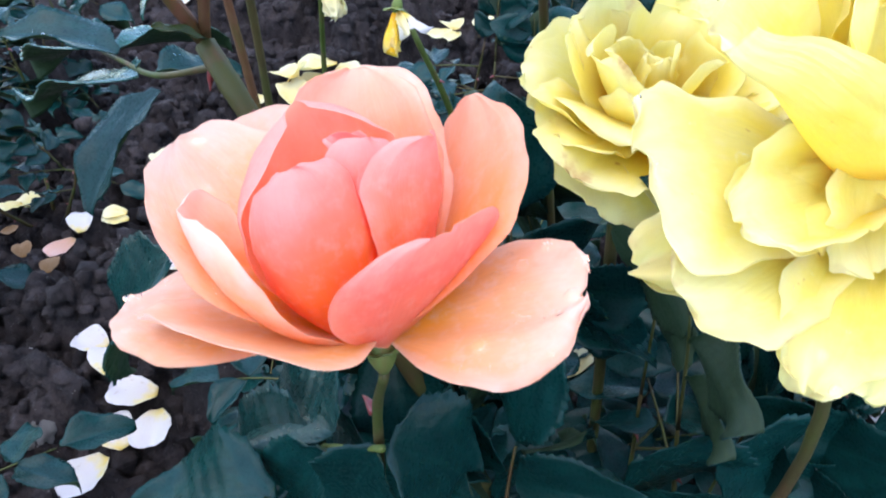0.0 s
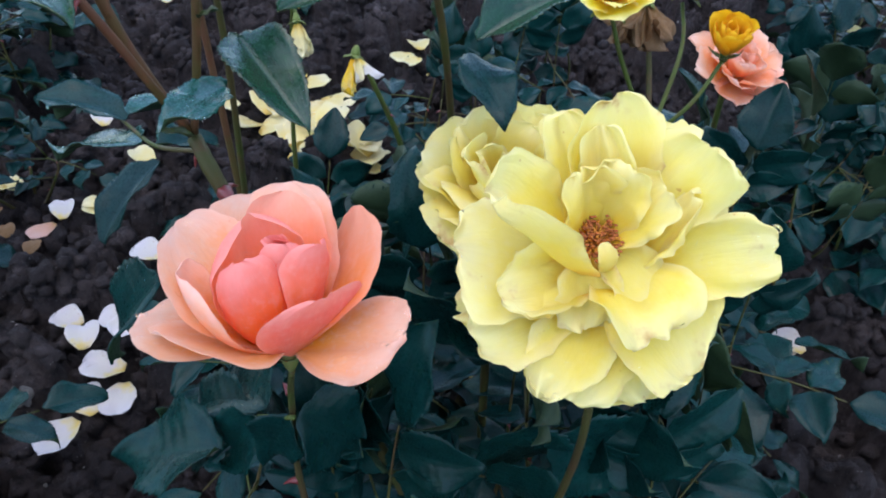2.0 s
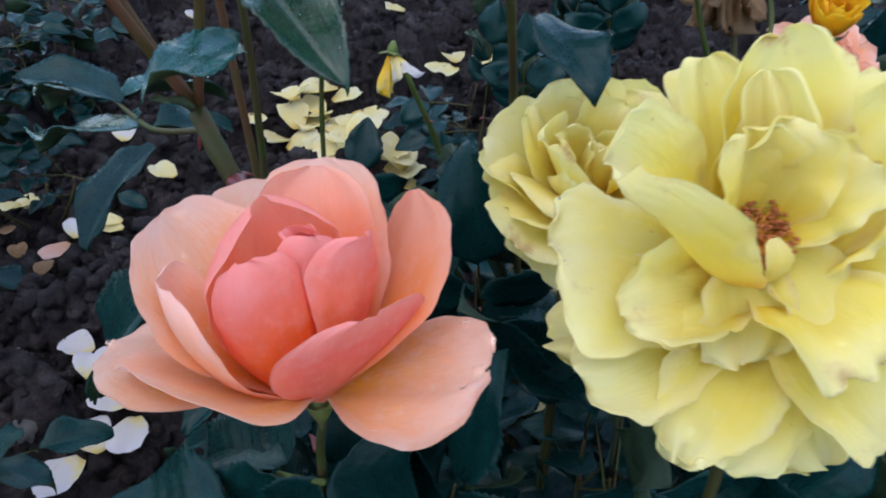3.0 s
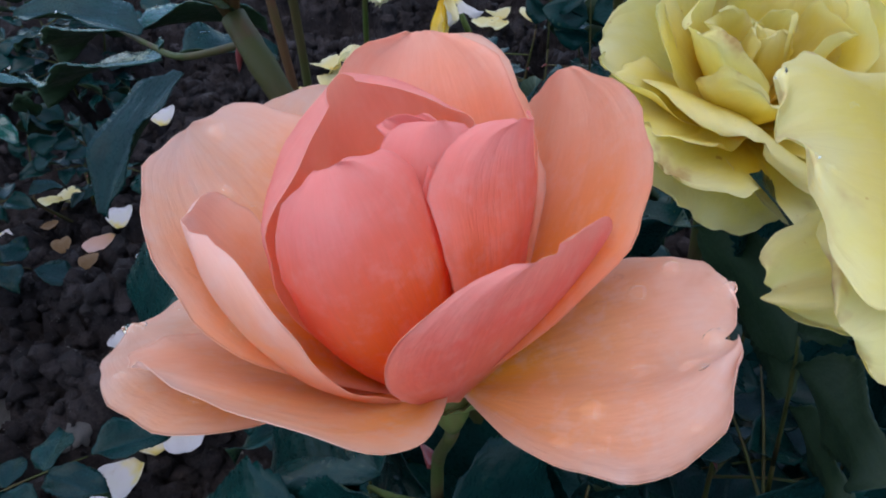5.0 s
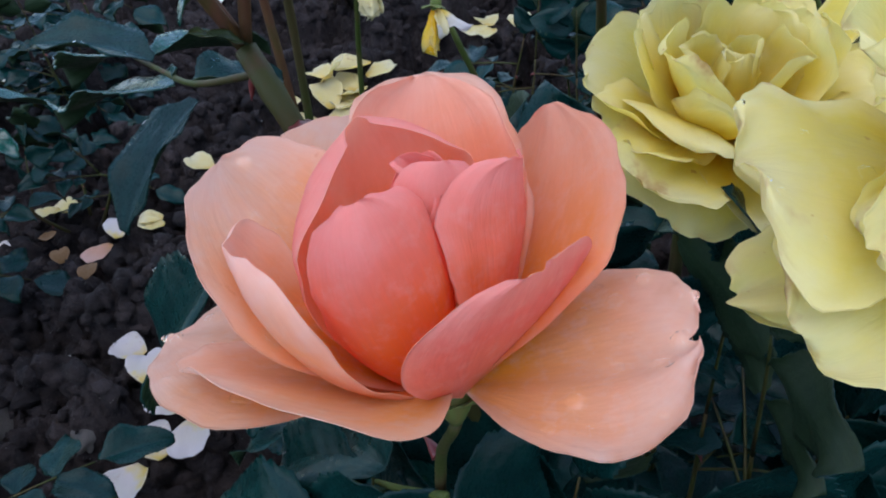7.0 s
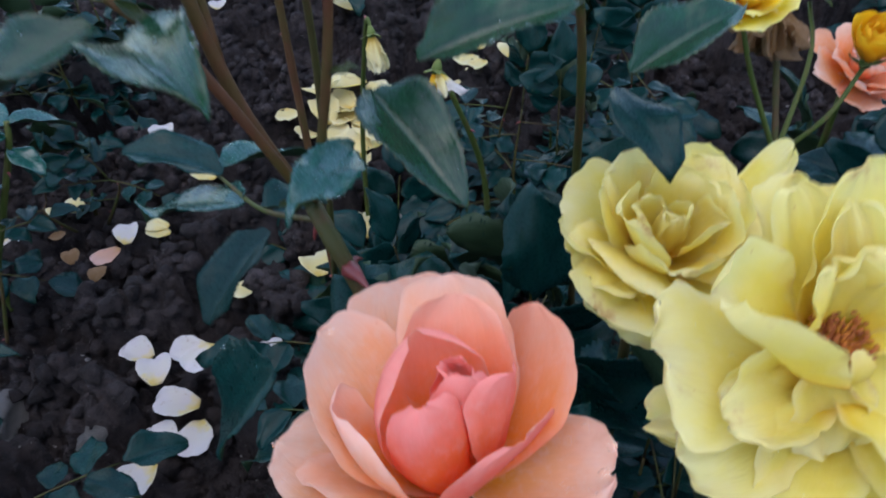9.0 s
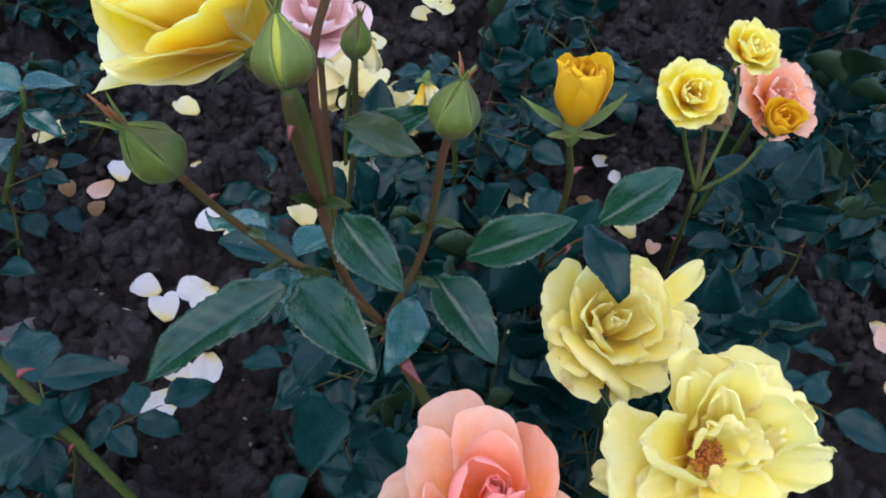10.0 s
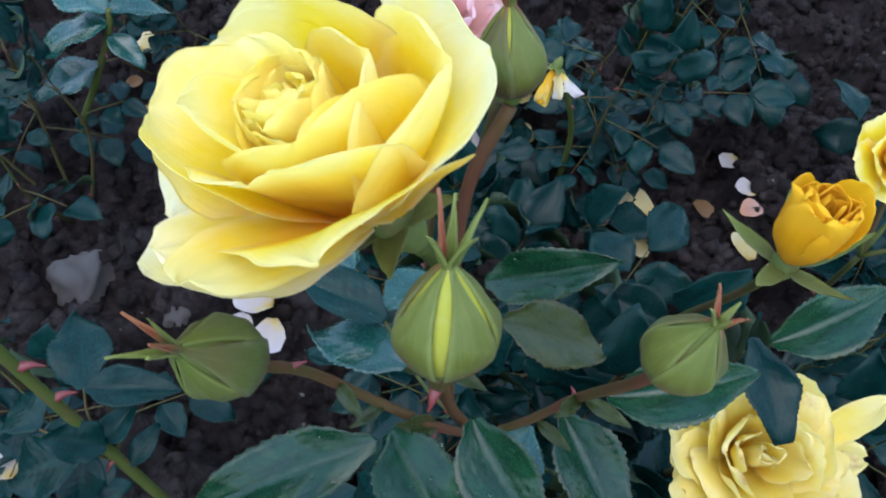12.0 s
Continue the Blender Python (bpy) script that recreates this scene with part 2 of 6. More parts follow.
LEAF_YOUNG = leaf_material("young rose leaf", (0.0016, 0.022, 0.0085), (0.0055, 0.052, 0.019), (0.016, 0.075, 0.028), edge=(0.075, 0.040, 0.025), shine=0.40, rough=0.22)
LEAF_DUSK = leaf_material("bronze rose leaf", (0.018, 0.034, 0.008), (0.040, 0.055, 0.012), (0.06, 0.045, 0.020), edge=(0.09, 0.020, 0.024))
CANE = bark_material("green cane", (0.040, 0.050, 0.010), (0.052, 0.040, 0.014), (0.075, 0.034, 0.018))
CANE_RED = bark_material("reddish shoot", (0.085, 0.034, 0.016), (0.060, 0.050, 0.013), (0.110, 0.042, 0.026))
CANE_GREEN = bark_material("young green stem", (0.042, 0.062, 0.010), (0.060, 0.080, 0.016), (0.080, 0.060, 0.020))
CALYX = bark_material("green calyx", (0.070, 0.100, 0.020), (0.090, 0.120, 0.028), (0.11, 0.075, 0.024), 0.5)
SEPAL = petal_material("sepal", [(0.0, (0.085, 0.055, 0.014)), (0.2, (0.092, 0.112, 0.014)), (0.6, (0.095, 0.138, 0.018)), (1.0, (0.115, 0.155, 0.024))], (0.090, 0.085, 0.014), vein=0.12, sheer=0.15, rough=0.40, rim=(0.19, 0.23, 0.060), wrinkle=5.0, pale=0.5)
SEPAL_TIP = petal_material("sepal flushed red", [(0.0, (0.085, 0.055, 0.014)), (0.3, (0.072, 0.115, 0.022)), (0.64, (0.085, 0.085, 0.018)), (0.80, (0.34, 0.040, 0.024))], (0.075, 0.060, 0.014), vein=0.08, sheer=0.15, rough=0.40, rim=(0.17, 0.18, 0.075), wrinkle=5.0, pale=0.4)
THORN = plain_material("thorn", (0.10, 0.012, 0.012), (0.17, 0.030, 0.026), 0.45, 60)
STAMEN = plain_material("stamen", (0.42, 0.12, 0.012), (0.62, 0.26, 0.02), 0.7, 300)
ANTHER = plain_material("anther", (0.20, 0.045, 0.012), (0.42, 0.12, 0.02), 0.8, 300)
WATER = Nodes("water drop")
bead = WATER.add("BsdfGlass", IOR=1.33, Roughness=0.02)
WATER.link(bead.outputs[0], WATER.out.inputs[0])
DROP = WATER.m


# ---- building blocks ----
def thing(name, at, label, category, group="", kind=""):
    ob = new(name)
    ob.empty_display_size = 0.01
    ob.location = at
    return tagged(ob, label, category, group, kind)


def under(ob, parent, m=None):
    """Hang a part under its thing; m is its pose in the world, which its own basis holds."""
    ob.parent = parent
    ob.matrix_parent_inverse = parent.matrix_basis.inverted()
    ob.matrix_basis = m if m is not None else Matrix()
    return ob


def shape(name, verts, faces, mats, which=None, uv=None, smooth=True, sharp=0):
    me = bpy.data.meshes.new(name)
    me.from_pydata([tuple(v) for v in verts], [], [tuple(f) for f in faces])
    for m in mats:
        me.materials.append(m)
    if which is not None:
        me.polygons.foreach_set("material_index", np.asarray(which, np.int32))
    if uv is not None:
        layer = me.uv_layers.new(name="uv")
        loops = np.empty(len(me.loops), np.int32)
        me.loops.foreach_get("vertex_index", loops)
        layer.data.foreach_set("uv", np.asarray(uv, np.float32)[loops].ravel())
    if smooth:
        soft = np.ones(len(me.polygons), bool)
        soft[len(soft) - sharp:] = False
        me.polygons.foreach_set("use_smooth", soft)
    me.update()
    return me


def sheet(name, pts, uv, thick, mats, flip=False, taper=0.0):
    """A thin two-sided sheet from a grid of points (rows, columns, 3): face, back and rim."""
    nv, nu = pts.shape[:2]
    du = np.gradient(pts, axis=1)
    dv = np.gradient(pts, axis=0)
    nor = np.cross(dv, du) if flip else np.cross(du, dv)
    nor /= np.maximum(np.linalg.norm(nor, axis=2, keepdims=True), 1e-12)
    rim = np.maximum(np.abs(uv[..., :1]), uv[..., 1:])
    thick = thick * (1 - taper * np.clip((rim - 0.7) / 0.3, 0, 1))
    a, b = pts + nor * thick / 2, pts - nor * thick / 2
    verts = np.concatenate([a.reshape(-1, 3), b.reshape(-1, 3)])
    grid = np.arange(nv * nu).reshape(nv, nu)
    q = np.stack([grid[:-1, :-1], grid[:-1, 1:], grid[1:, 1:], grid[1:, :-1]], -1).reshape(-1, 4)
    if flip:
        q = q[:, ::-1]
    back = q[:, ::-1] + nv * nu
    ring = np.concatenate([grid[0, :], grid[1:, -1], grid[-1, -2::-1], grid[-2:0:-1, 0]])
    nxt = np.roll(ring, -1)
    rim = np.stack([ring, ring + nv * nu, nxt + nv * nu, nxt], -1)
    faces = np.concatenate([q, back, rim]).tolist()
    which = np.r_[np.zeros(len(q)), np.ones(len(back)), np.zeros(len(rim))]
    return shape(name, verts, faces, mats, which, np.concatenate([uv.reshape(-1, 2)] * 2), sharp=len(rim))


def petal_points(az, e0, e1, L, W, cup, twist=0, skew=0, m=0.62, q=2.2, r0=3, z0=2, lip=0, b=0.3, ruffle=0.4, crinkle=0.0, ragged=0.6, seed=0, notch=0.0, nu=21, nv=22):
    """A petal about the flower's axis, lengths in millimetres. az: the side it stands on; e0, e1: its rise at the claw and at the rim, in degrees;
    cup: how far the sides close in; b: how broad the claw is; crinkle: folds in old petals; ragged: how uneven the outline is; lip: how far the rim rolls back; m: where it is widest; q: how blunt the rim is."""
    rng = np.random.RandomState(seed * 7 + 3)
    rows = np.r_[np.linspace(0, 0.6, nv // 2), 0.6 + 0.397 * np.sin(np.linspace(0, np.pi / 2, nv - nv // 2 + 1))[1:]]
    u, v = np.meshgrid(np.sin(np.linspace(-1, 1, nu) * np.pi / 2 * 0.92) / math.sin(np.pi / 2 * 0.92), rows)
    line = np.linspace(0, 1, 65)
    rise = np.radians(e0 + (e1 - e0) * line - lip * np.maximum(0, (line - 0.7) / 0.3) ** 2)
    mid = (rise[1:] + rise[:-1]) / 2
    cr = np.r_[0, np.cumsum(np.cos(mid)) * L / 64]
    cz = np.r_[0, np.cumsum(np.sin(mid)) * L / 64]
    wob = rng.uniform(0, 6.28, 6)
    w = W * np.where(v < m, b + (1 - b) * np.sin(np.pi / 2 * np.minimum(v / m, 1)), np.maximum(0, 1 - np.maximum(0, (v - m) / (1 - m)) ** q) ** (1 / q))
    compass = np.arctan2(u * w, (v - 0.55) * L)
    reach = np.minimum(1, np.maximum(np.abs(u), np.abs(v - 0.55) / 0.45)) ** 3 * np.clip((v - 0.3) / 0.3, 0, 1)
    lobes = ragged * reach * (0.5 * np.sin(compass * 3 + wob[0]) + np.sin(compass * 5 + wob[1]) * 0.8 + np.sin(compass * 11 + wob[2]) * 0.45 + np.sin(compass * 19 + wob[3]) * 0.3)
    vv = np.clip(v + np.maximum(0, v - 0.55) * (lobes * 0.055 - 0.02 * ragged), 0, 1)
    vv = vv * (1 - notch * np.exp(-(u / 0.12) ** 2) * v ** 6)
    w = w * (1 + 0.055 * lobes)
    r, z, e = np.interp(vv, line, cr), np.interp(vv, line, cz), np.interp(vv, line, rise)
    c = radians(cup) + 1e-6
    inn = w * (1 - np.cos(u * c)) / c
    edge = np.maximum(np.abs(u), np.maximum(0, (v - m) / (1 - m))) ** 3 * np.minimum(1, v * 2)
    ph = rng.uniform(0, 6.28, 6)
    around = compass
    wave = 1.0 * np.sin(around * 2.5 + ph[0]) + 0.9 * np.sin(around * 5 + ph[1]) + 0.35 * np.sin(around * 11 + ph[2])
    swell = np.sin(u * 2.3 + ph[3]) * np.sin(v * 4.1 + ph[4]) + 0.5 * np.sin(u * 5 + v * 6 + ph[5])
    pleat = np.sin(np.arctan2(u * w, v * L + 4) * 9 + ph[5]) * np.sin(np.pi * np.minimum(1, v * 1.1))
    inn = inn + ruffle * (edge * wave * 0.9 + 0.9 * swell * v) + 0.10 * min(ruffle, 1.0) * pleat
    if crinkle:
        for k in range(7):
            f, a, ph2 = rng.uniform(3, 11), rng.uniform(-0.7, 0.7), rng.uniform(0, 6.28)
            inn = inn + crinkle * 0.55 * np.sin(f * (u * math.cos(a) + v * math.sin(a)) + ph2) * (0.25 + 0.75 * v) * (5 / f) ** 0.8
    x = r - np.sin(e) * inn
    y = w * np.sin(u * c) / c + skew * L * v ** 2 + ruffle * 0.3 * edge * np.sin(around * 9 + ph[3])
    zz = z + np.cos(e) * inn
    p = np.stack([x, y, zz], -1)
    a = np.array([math.cos(radians(e0)), 0, math.sin(radians(e0))])
    t = radians(twist)
    p = p * math.cos(t) + np.cross(a, p) * math.sin(t) + (p @ a)[..., None] * a * (1 - math.cos(t))
    p = p + np.array([r0, 0, z0])
    ca, sa = math.cos(radians(az)), math.sin(radians(az))
    p = np.stack([p[..., 0] * ca - p[..., 1] * sa, p[..., 0] * sa + p[..., 1] * ca, p[..., 2]], -1)
    return p / 1000, np.stack([u, v], -1)


def petal(parent, at, mats, name="petal", label="", thick=0.00030, **shape_of):
    pts, uv = petal_points(**shape_of)
    ob = under(new(name, sheet(name, pts, uv, thick, mats, True, 0.75)), parent, at)
    return tagged(ob, label)


def drops(parent, at, count, start, size=(0.0005, 0.0014), **shape_of):
    """Raindrops that lie on the face of a petal of that shape."""
    pts, uv = petal_points(**shape_of)
    rng = random.Random(start)
    for k in range(count):
        i, j = rng.randrange(8, pts.shape[0] - 3), rng.randrange(5, pts.shape[1] - 5)
        way = Vector(np.cross(pts[i + 1, j] - pts[i, j], pts[i, j + 1] - pts[i, j])).normalized()
        s = rng.uniform(*size) if rng.random() < 0.75 else size[1] * 1.3
        turn = way.to_track_quat("Z", "Y").to_matrix().to_4x4()
        m = at @ Matrix.Translation(Vector(pts[i, j]) + way * s * 0.15) @ turn @ Matrix.Diagonal((s, s * rng.uniform(0.7, 1.3), s * 0.45, 1))
        bead = under(new("water_drop", DROP_MESH), parent, m)
        bead.visible_shadow = False


def drop_mesh():
    bm = bmesh.new()
    bmesh.ops.create_icosphere(bm, subdivisions=2, radius=1)
    me = bpy.data.meshes.new("water_drop")
    bm.to_mesh(me)
    bm.free()
    me.materials.append(DROP)
    me.polygons.foreach_set("use_smooth", np.ones(len(me.polygons), bool))
    return me


DROP_MESH = drop_mesh()


def leaf_drops(ob, m, count, start):
    """Raindrops on the face of a leaf that lies in pose m."""
    rng = random.Random(start)
    half = len(ob.data.vertices) // 2
    for k in range(count):
        v = ob.data.vertices[rng.randrange(half // 8, half - half // 8)]
        s = rng.uniform(0.0003, 0.0009)
        way = (m.to_3x3() @ v.normal).normalized()
        turn = way.to_track_quat("Z", "Y").to_matrix().to_4x4()
        bead = under(new("water_drop", DROP_MESH), ob, Matrix.Translation(m @ v.co + way * s * 0.1) @ turn @ Matrix.Diagonal((s, s * rng.uniform(0.8, 1.3), s * 0.5, 1)))
        bead.visible_shadow = False


def smooth_line(points, steps=6):
    """A curve through the points (Catmull-Rom)."""
    p = [np.array(q, float) for q in points]
    p = [2 * p[0] - p[1]] + p + [2 * p[-1] - p[-2]]
    out = []
    for a, b, c, d in zip(p, p[1:], p[2:], p[3:]):
        for t in np.arange(steps) / steps:
            out.append(0.5 * (2 * b + (c - a) * t + (2 * a - 5 * b + 4 * c - d) * t * t + (3 * b - a - 3 * c + d) * t ** 3))
    return np.array(out + [p[-2]])


def tube_mesh(name, points, ra, rb, mats, sides=9, steps=6, lumps=0.06, seed=0, cap=True):
    line = smooth_line(points, steps)
    rng = np.random.RandomState(seed + 11)
    tan = np.gradient(line, axis=0)
    tan /= np.linalg.norm(tan, axis=1, keepdims=True)
    ref = np.array([0.31, 0.77, 0.55])
    verts = []
    for k, (p, t) in enumerate(zip(line, tan)):
        a = np.cross(t, ref)
        a /= np.linalg.norm(a)
        b = np.cross(t, a)
        f = k / (len(line) - 1)
        r = (ra + (rb - ra) * f) * (1 + lumps * rng.uniform(-1, 1))
        ang = np.arange(sides) / sides * 2 * np.pi
        verts.append(p + r * (np.cos(ang)[:, None] * a + np.sin(ang)[:, None] * b))
    n = len(line)
    verts = np.concatenate(verts)
    i, j = np.meshgrid(np.arange(n - 1), np.arange(sides), indexing="ij")
    q = np.stack([i * sides + j, i * sides + (j + 1) % sides, (i + 1) * sides + (j + 1) % sides, (i + 1) * sides + j], -1).reshape(-1, 4).tolist()
    if cap:
        q += [list(range(sides))[::-1], [(n - 1) * sides + k for k in range(sides)]]
    return shape(name, verts, q, mats)


def stem(parent, points, ra, rb, mat, thorns=0, seed=0, name="stem", label="", thorn_size=0.006):
    ob = under(new(name, tube_mesh(name, points, ra, rb, [mat], seed=seed)), parent)
    tagged(ob, label)
    line = smooth_line(points)
    rng = random.Random(seed + 5)
    for k in range(thorns):
        i = int(len(line) * (k + rng.uniform(0.25, 0.75)) / thorns)
        i = min(max(i, 1), len(line) - 2)
        thorn(ob, line[i], line[i + 1] - line[i - 1], ra + (rb - ra) * i / len(line), rng, thorn_size)
    return ob


def thorn(parent, at, along, radius, rng, size):
    t = Vector(along).normalized()
    side = t.cross(Vector((rng.uniform(-1, 1), rng.uniform(-1, 1), rng.uniform(-1, 1)))).normalized()
    foot = Vector(at) + side * radius * 0.6
    s = size * rng.uniform(0.8, 1.2)
    pts = [foot, foot + side * s * 0.5 - t * s * 0.02, foot + side * s - t * s * 0.35]
    me = tube_mesh("thorn", pts, s * 0.30, s * 0.02, [THORN], 7, 4)
    under(new("thorn", me), parent)


def lathe(name, profile, mats, sides=20, lump=0.0, seed=0):
    """A turned body: profile of (radius, height)."""
    rng = np.random.RandomState(seed)
    ph = rng.uniform(0, 6.28, 3)
    ang = np.arange(sides) / sides * 2 * np.pi
    verts = []
    for r, h in profile:
        rr = r * (1 + lump * (np.sin(ang * 2 + ph[0]) + np.sin(ang * 5 + ph[1] + h * 300) * 0.6))
        verts.append(np.stack([rr * np.cos(ang), rr * np.sin(ang), np.full(sides, h)], -1))
    n = len(profile)
    i, j = np.meshgrid(np.arange(n - 1), np.arange(sides), indexing="ij")
    q = np.stack([i * sides + j, i * sides + (j + 1) % sides, (i + 1) * sides + (j + 1) % sides, (i + 1) * sides + j], -1).reshape(-1, 4).tolist()
    q += [list(range(sides))[::-1], [(n - 1) * sides + k for k in range(sides)]]
    return shape(name, np.concatenate(verts), q, mats)


def leaflet_mesh(name, mats, seed, wide=0.36, teeth=17, rows=52, cols=7, fold=0.16, droop=0.16, twist=0.0):
    """A leaflet one unit long: toothed rim, folded along the rib, drooping to the tip, quilted between the veins."""
    rng = np.random.RandomState(seed + 31)
    v = np.linspace(0.0, 1, rows)
    half = np.linspace(0, 1, cols)
    u = np.r_[-half[::-1], half[1:]]
    w = wide * (np.sin(np.pi * np.minimum(1, v ** 0.82)) ** 0.72 * (1 - 0.25 * v) + 0.012)
    tooth = 1 + 0.10 * ((v * teeth) % 1.0 - 0.45) * (np.sin(np.pi * v) > 0.12)
    uu, vv = np.meshgrid(u, v)
    ww = (w * tooth)[:, None]
    bend = rng.uniform(-0.10, 0.10)
    x = uu * (w[:, None] + (ww - w[:, None]) * np.abs(uu) ** 5) + bend * vv ** 2
    y = vv + 0.05 * np.abs(uu) * (1 - vv) * (vv > 0.02)
    quilt = 0.003 * np.sin((vv - 0.42 * np.abs(uu) * 0.36) * 8.5 * 2 * np.pi) * np.sin(np.pi * np.abs(uu)) * np.sin(np.pi * vv)
    ph = rng.uniform(0, 6.28, 3)
    z = (0.026 * np.sin(vv * 11 + ph[2]) + 0.005 * np.sin(vv * 23 + ph[1])) * np.sign(uu) * uu ** 2 + 0.006 * np.sin(vv * 15 + ph[0]) * uu ** 4 + np.abs(uu) * w[:, None] * fold * 2 - droop * vv ** 2 + quilt + 0.018 * np.sin(vv * 9 + ph[0]) * uu + 0.02 * np.sin(vv * 5 + ph[1]) * np.abs(uu) + twist * uu * vv * wide
    return sheet(name, np.stack([x, y, z], -1), np.stack([uu, vv], -1), 0.006, mats)


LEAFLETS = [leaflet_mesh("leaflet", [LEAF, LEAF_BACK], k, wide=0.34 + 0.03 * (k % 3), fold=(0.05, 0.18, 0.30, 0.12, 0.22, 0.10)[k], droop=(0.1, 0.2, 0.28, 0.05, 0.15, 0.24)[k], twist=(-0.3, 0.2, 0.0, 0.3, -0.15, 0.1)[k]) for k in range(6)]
LEAFLETS_SKYLIT = [leaflet_mesh("leaflet", [LEAF_SKYLIT, LEAF_BACK], 60 + k, wide=0.33 + 0.03 * k, teeth=13, fold=0.10 + 0.05 * k, droop=0.12 + 0.06 * k, twist=0.2 * (k - 1)) for k in range(3)]
LEAFLETS_YOUNG = [leaflet_mesh("leaflet", [LEAF_YOUNG, LEAF_BACK], 10 + k, wide=0.25 + 0.015 * k, teeth=15, fold=0.24 + 0.06 * k, droop=0.10 + 0.05 * k, twist=0.15 * (k - 1)) for k in range(3)]
LEAFLETS_DUSK = [leaflet_mesh("leaflet", [LEAF_DUSK, LEAF_BACK], 20 + k, wide=0.30, fold=0.15, droop=0.08 + 0.1 * k) for k in range(2)]
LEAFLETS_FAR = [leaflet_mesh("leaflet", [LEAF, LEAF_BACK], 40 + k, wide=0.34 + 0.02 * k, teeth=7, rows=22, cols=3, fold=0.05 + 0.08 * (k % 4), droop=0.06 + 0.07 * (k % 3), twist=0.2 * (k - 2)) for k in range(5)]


def lay(base, tip, up, width=1.0):
    """The pose and scale that lay a unit leaflet from base to tip with its face towards up."""
    base, tip = Vector(base), Vector(tip)
    y = (tip - base).normalized()
    x = y.cross(Vector(up)).normalized()
    z = x.cross(y)
    n = (tip - base).length
    m = Matrix((x, y, z)).transposed().to_4x4()
    return Matrix.Translation(base) @ m @ Matrix.Diagonal((n * width, n, n, 1))


def leaf(parent, base, tip, up=(0, 0, 1), width=1.0, mesh=None, label="", name="leaf", wet=0):
    m = lay(base, tip, up, width)
    ob = tagged(under(new(name, mesh or LEAFLETS[0]), parent, m), label)
    if wet:
        leaf_drops(ob, m, wet, int(abs(base[0]) * 9000))
    return ob


def compound_leaf(parent, base, out, length, rng, meshes, pairs=2, size=1.0, mat=None):
    """A rose leaf: a stalk with a leaflet at its end and pairs of leaflets along it."""
    base, out = Vector(base), Vector(out).normalized()
    side = out.cross(Vector((0, 0, 1)))
    side = side.normalized() if side.length > 0.05 else Vector((1, 0, 0))
    up = side.cross(out).normalized()
    sag = rng.uniform(0.05, 0.35)
    pts = [base + out * length * f - Vector((0, 0, 1)) * length * sag * f * f for f in (0, 0.35, 0.7, 1.0)]
    stalk = under(new("leaf", tube_mesh("leaf", pts, 0.0009, 0.0005, [mat or CANE], 5, 2)), parent)
    end = (pts[3] - pts[2]).normalized()
    big = length * 0.62 * size
    spots = [(pts[3], end, 1.0)]
    for k in range(pairs):
        at = pts[2] if k == 0 else pts[1].lerp(pts[2], 0.15)
        for s in (-1, 1):
            spots.append((at, (side * s + out * rng.uniform(0.3, 0.7) - Vector((0, 0, rng.uniform(0.0, 0.3)))).normalized(), (0.88, 0.70)[k] * rng.uniform(0.9, 1.1)))
    for at, way, f in spots:
        tilt = up + side * rng.uniform(-0.45, 0.45) + out * rng.uniform(-0.4, 0.2)
        m = lay(at + way * 0.002, at + way * big * f, tilt, rng.uniform(0.92, 1.15))
        under(new("leaflet", rng.choice(meshes)), stalk, m)
    return stalk


# ---- ground ----
def lattice_noise(x, y, cell, seed):
    """Smooth random heights on a lattice of the given cell size."""
    rng = np.random.RandomState(seed)
    table = rng.uniform(-1, 1, (512, 512))
    gx, gy = x / cell + 200, y / cell + 200
    i, j = np.floor(gx).astype(int), np.floor(gy).astype(int)
    fx, fy = gx - i, gy - j
    fx, fy = fx * fx * (3 - 2 * fx), fy * fy * (3 - 2 * fy)
    at = lambda a, b: table[(i + a) % 512, (j + b) % 512]
    return (at(0, 0) * (1 - fx) + at(1, 0) * fx) * (1 - fy) + (at(0, 1) * (1 - fx) + at(1, 1) * fx) * fy


STEP, X0, Y0, NX, NY = 0.005, -1.25, -0.35, 500, 480
gx, gy = np.meshgrid(X0 + STEP * np.arange(NX), Y0 + STEP * np.arange(NY), indexing="ij")
soil_h = 0.012 * lattice_noise(gx, gy, 0.19, 1) + 0.007 * lattice_noise(gx, gy, 0.06, 2) + 0.003 * lattice_noise(gx, gy, 0.022, 3) - 0.012
clod_rng = np.random.RandomState(4)
bent_x = gx + 0.007 * lattice_noise(gx, gy, 0.013, 7) + 0.004 * lattice_noise(gx, gy, 0.007, 8)
bent_y = gy + 0.007 * lattice_noise(gx, gy, 0.013, 9) + 0.004 * lattice_noise(gx, gy, 0.007, 10)
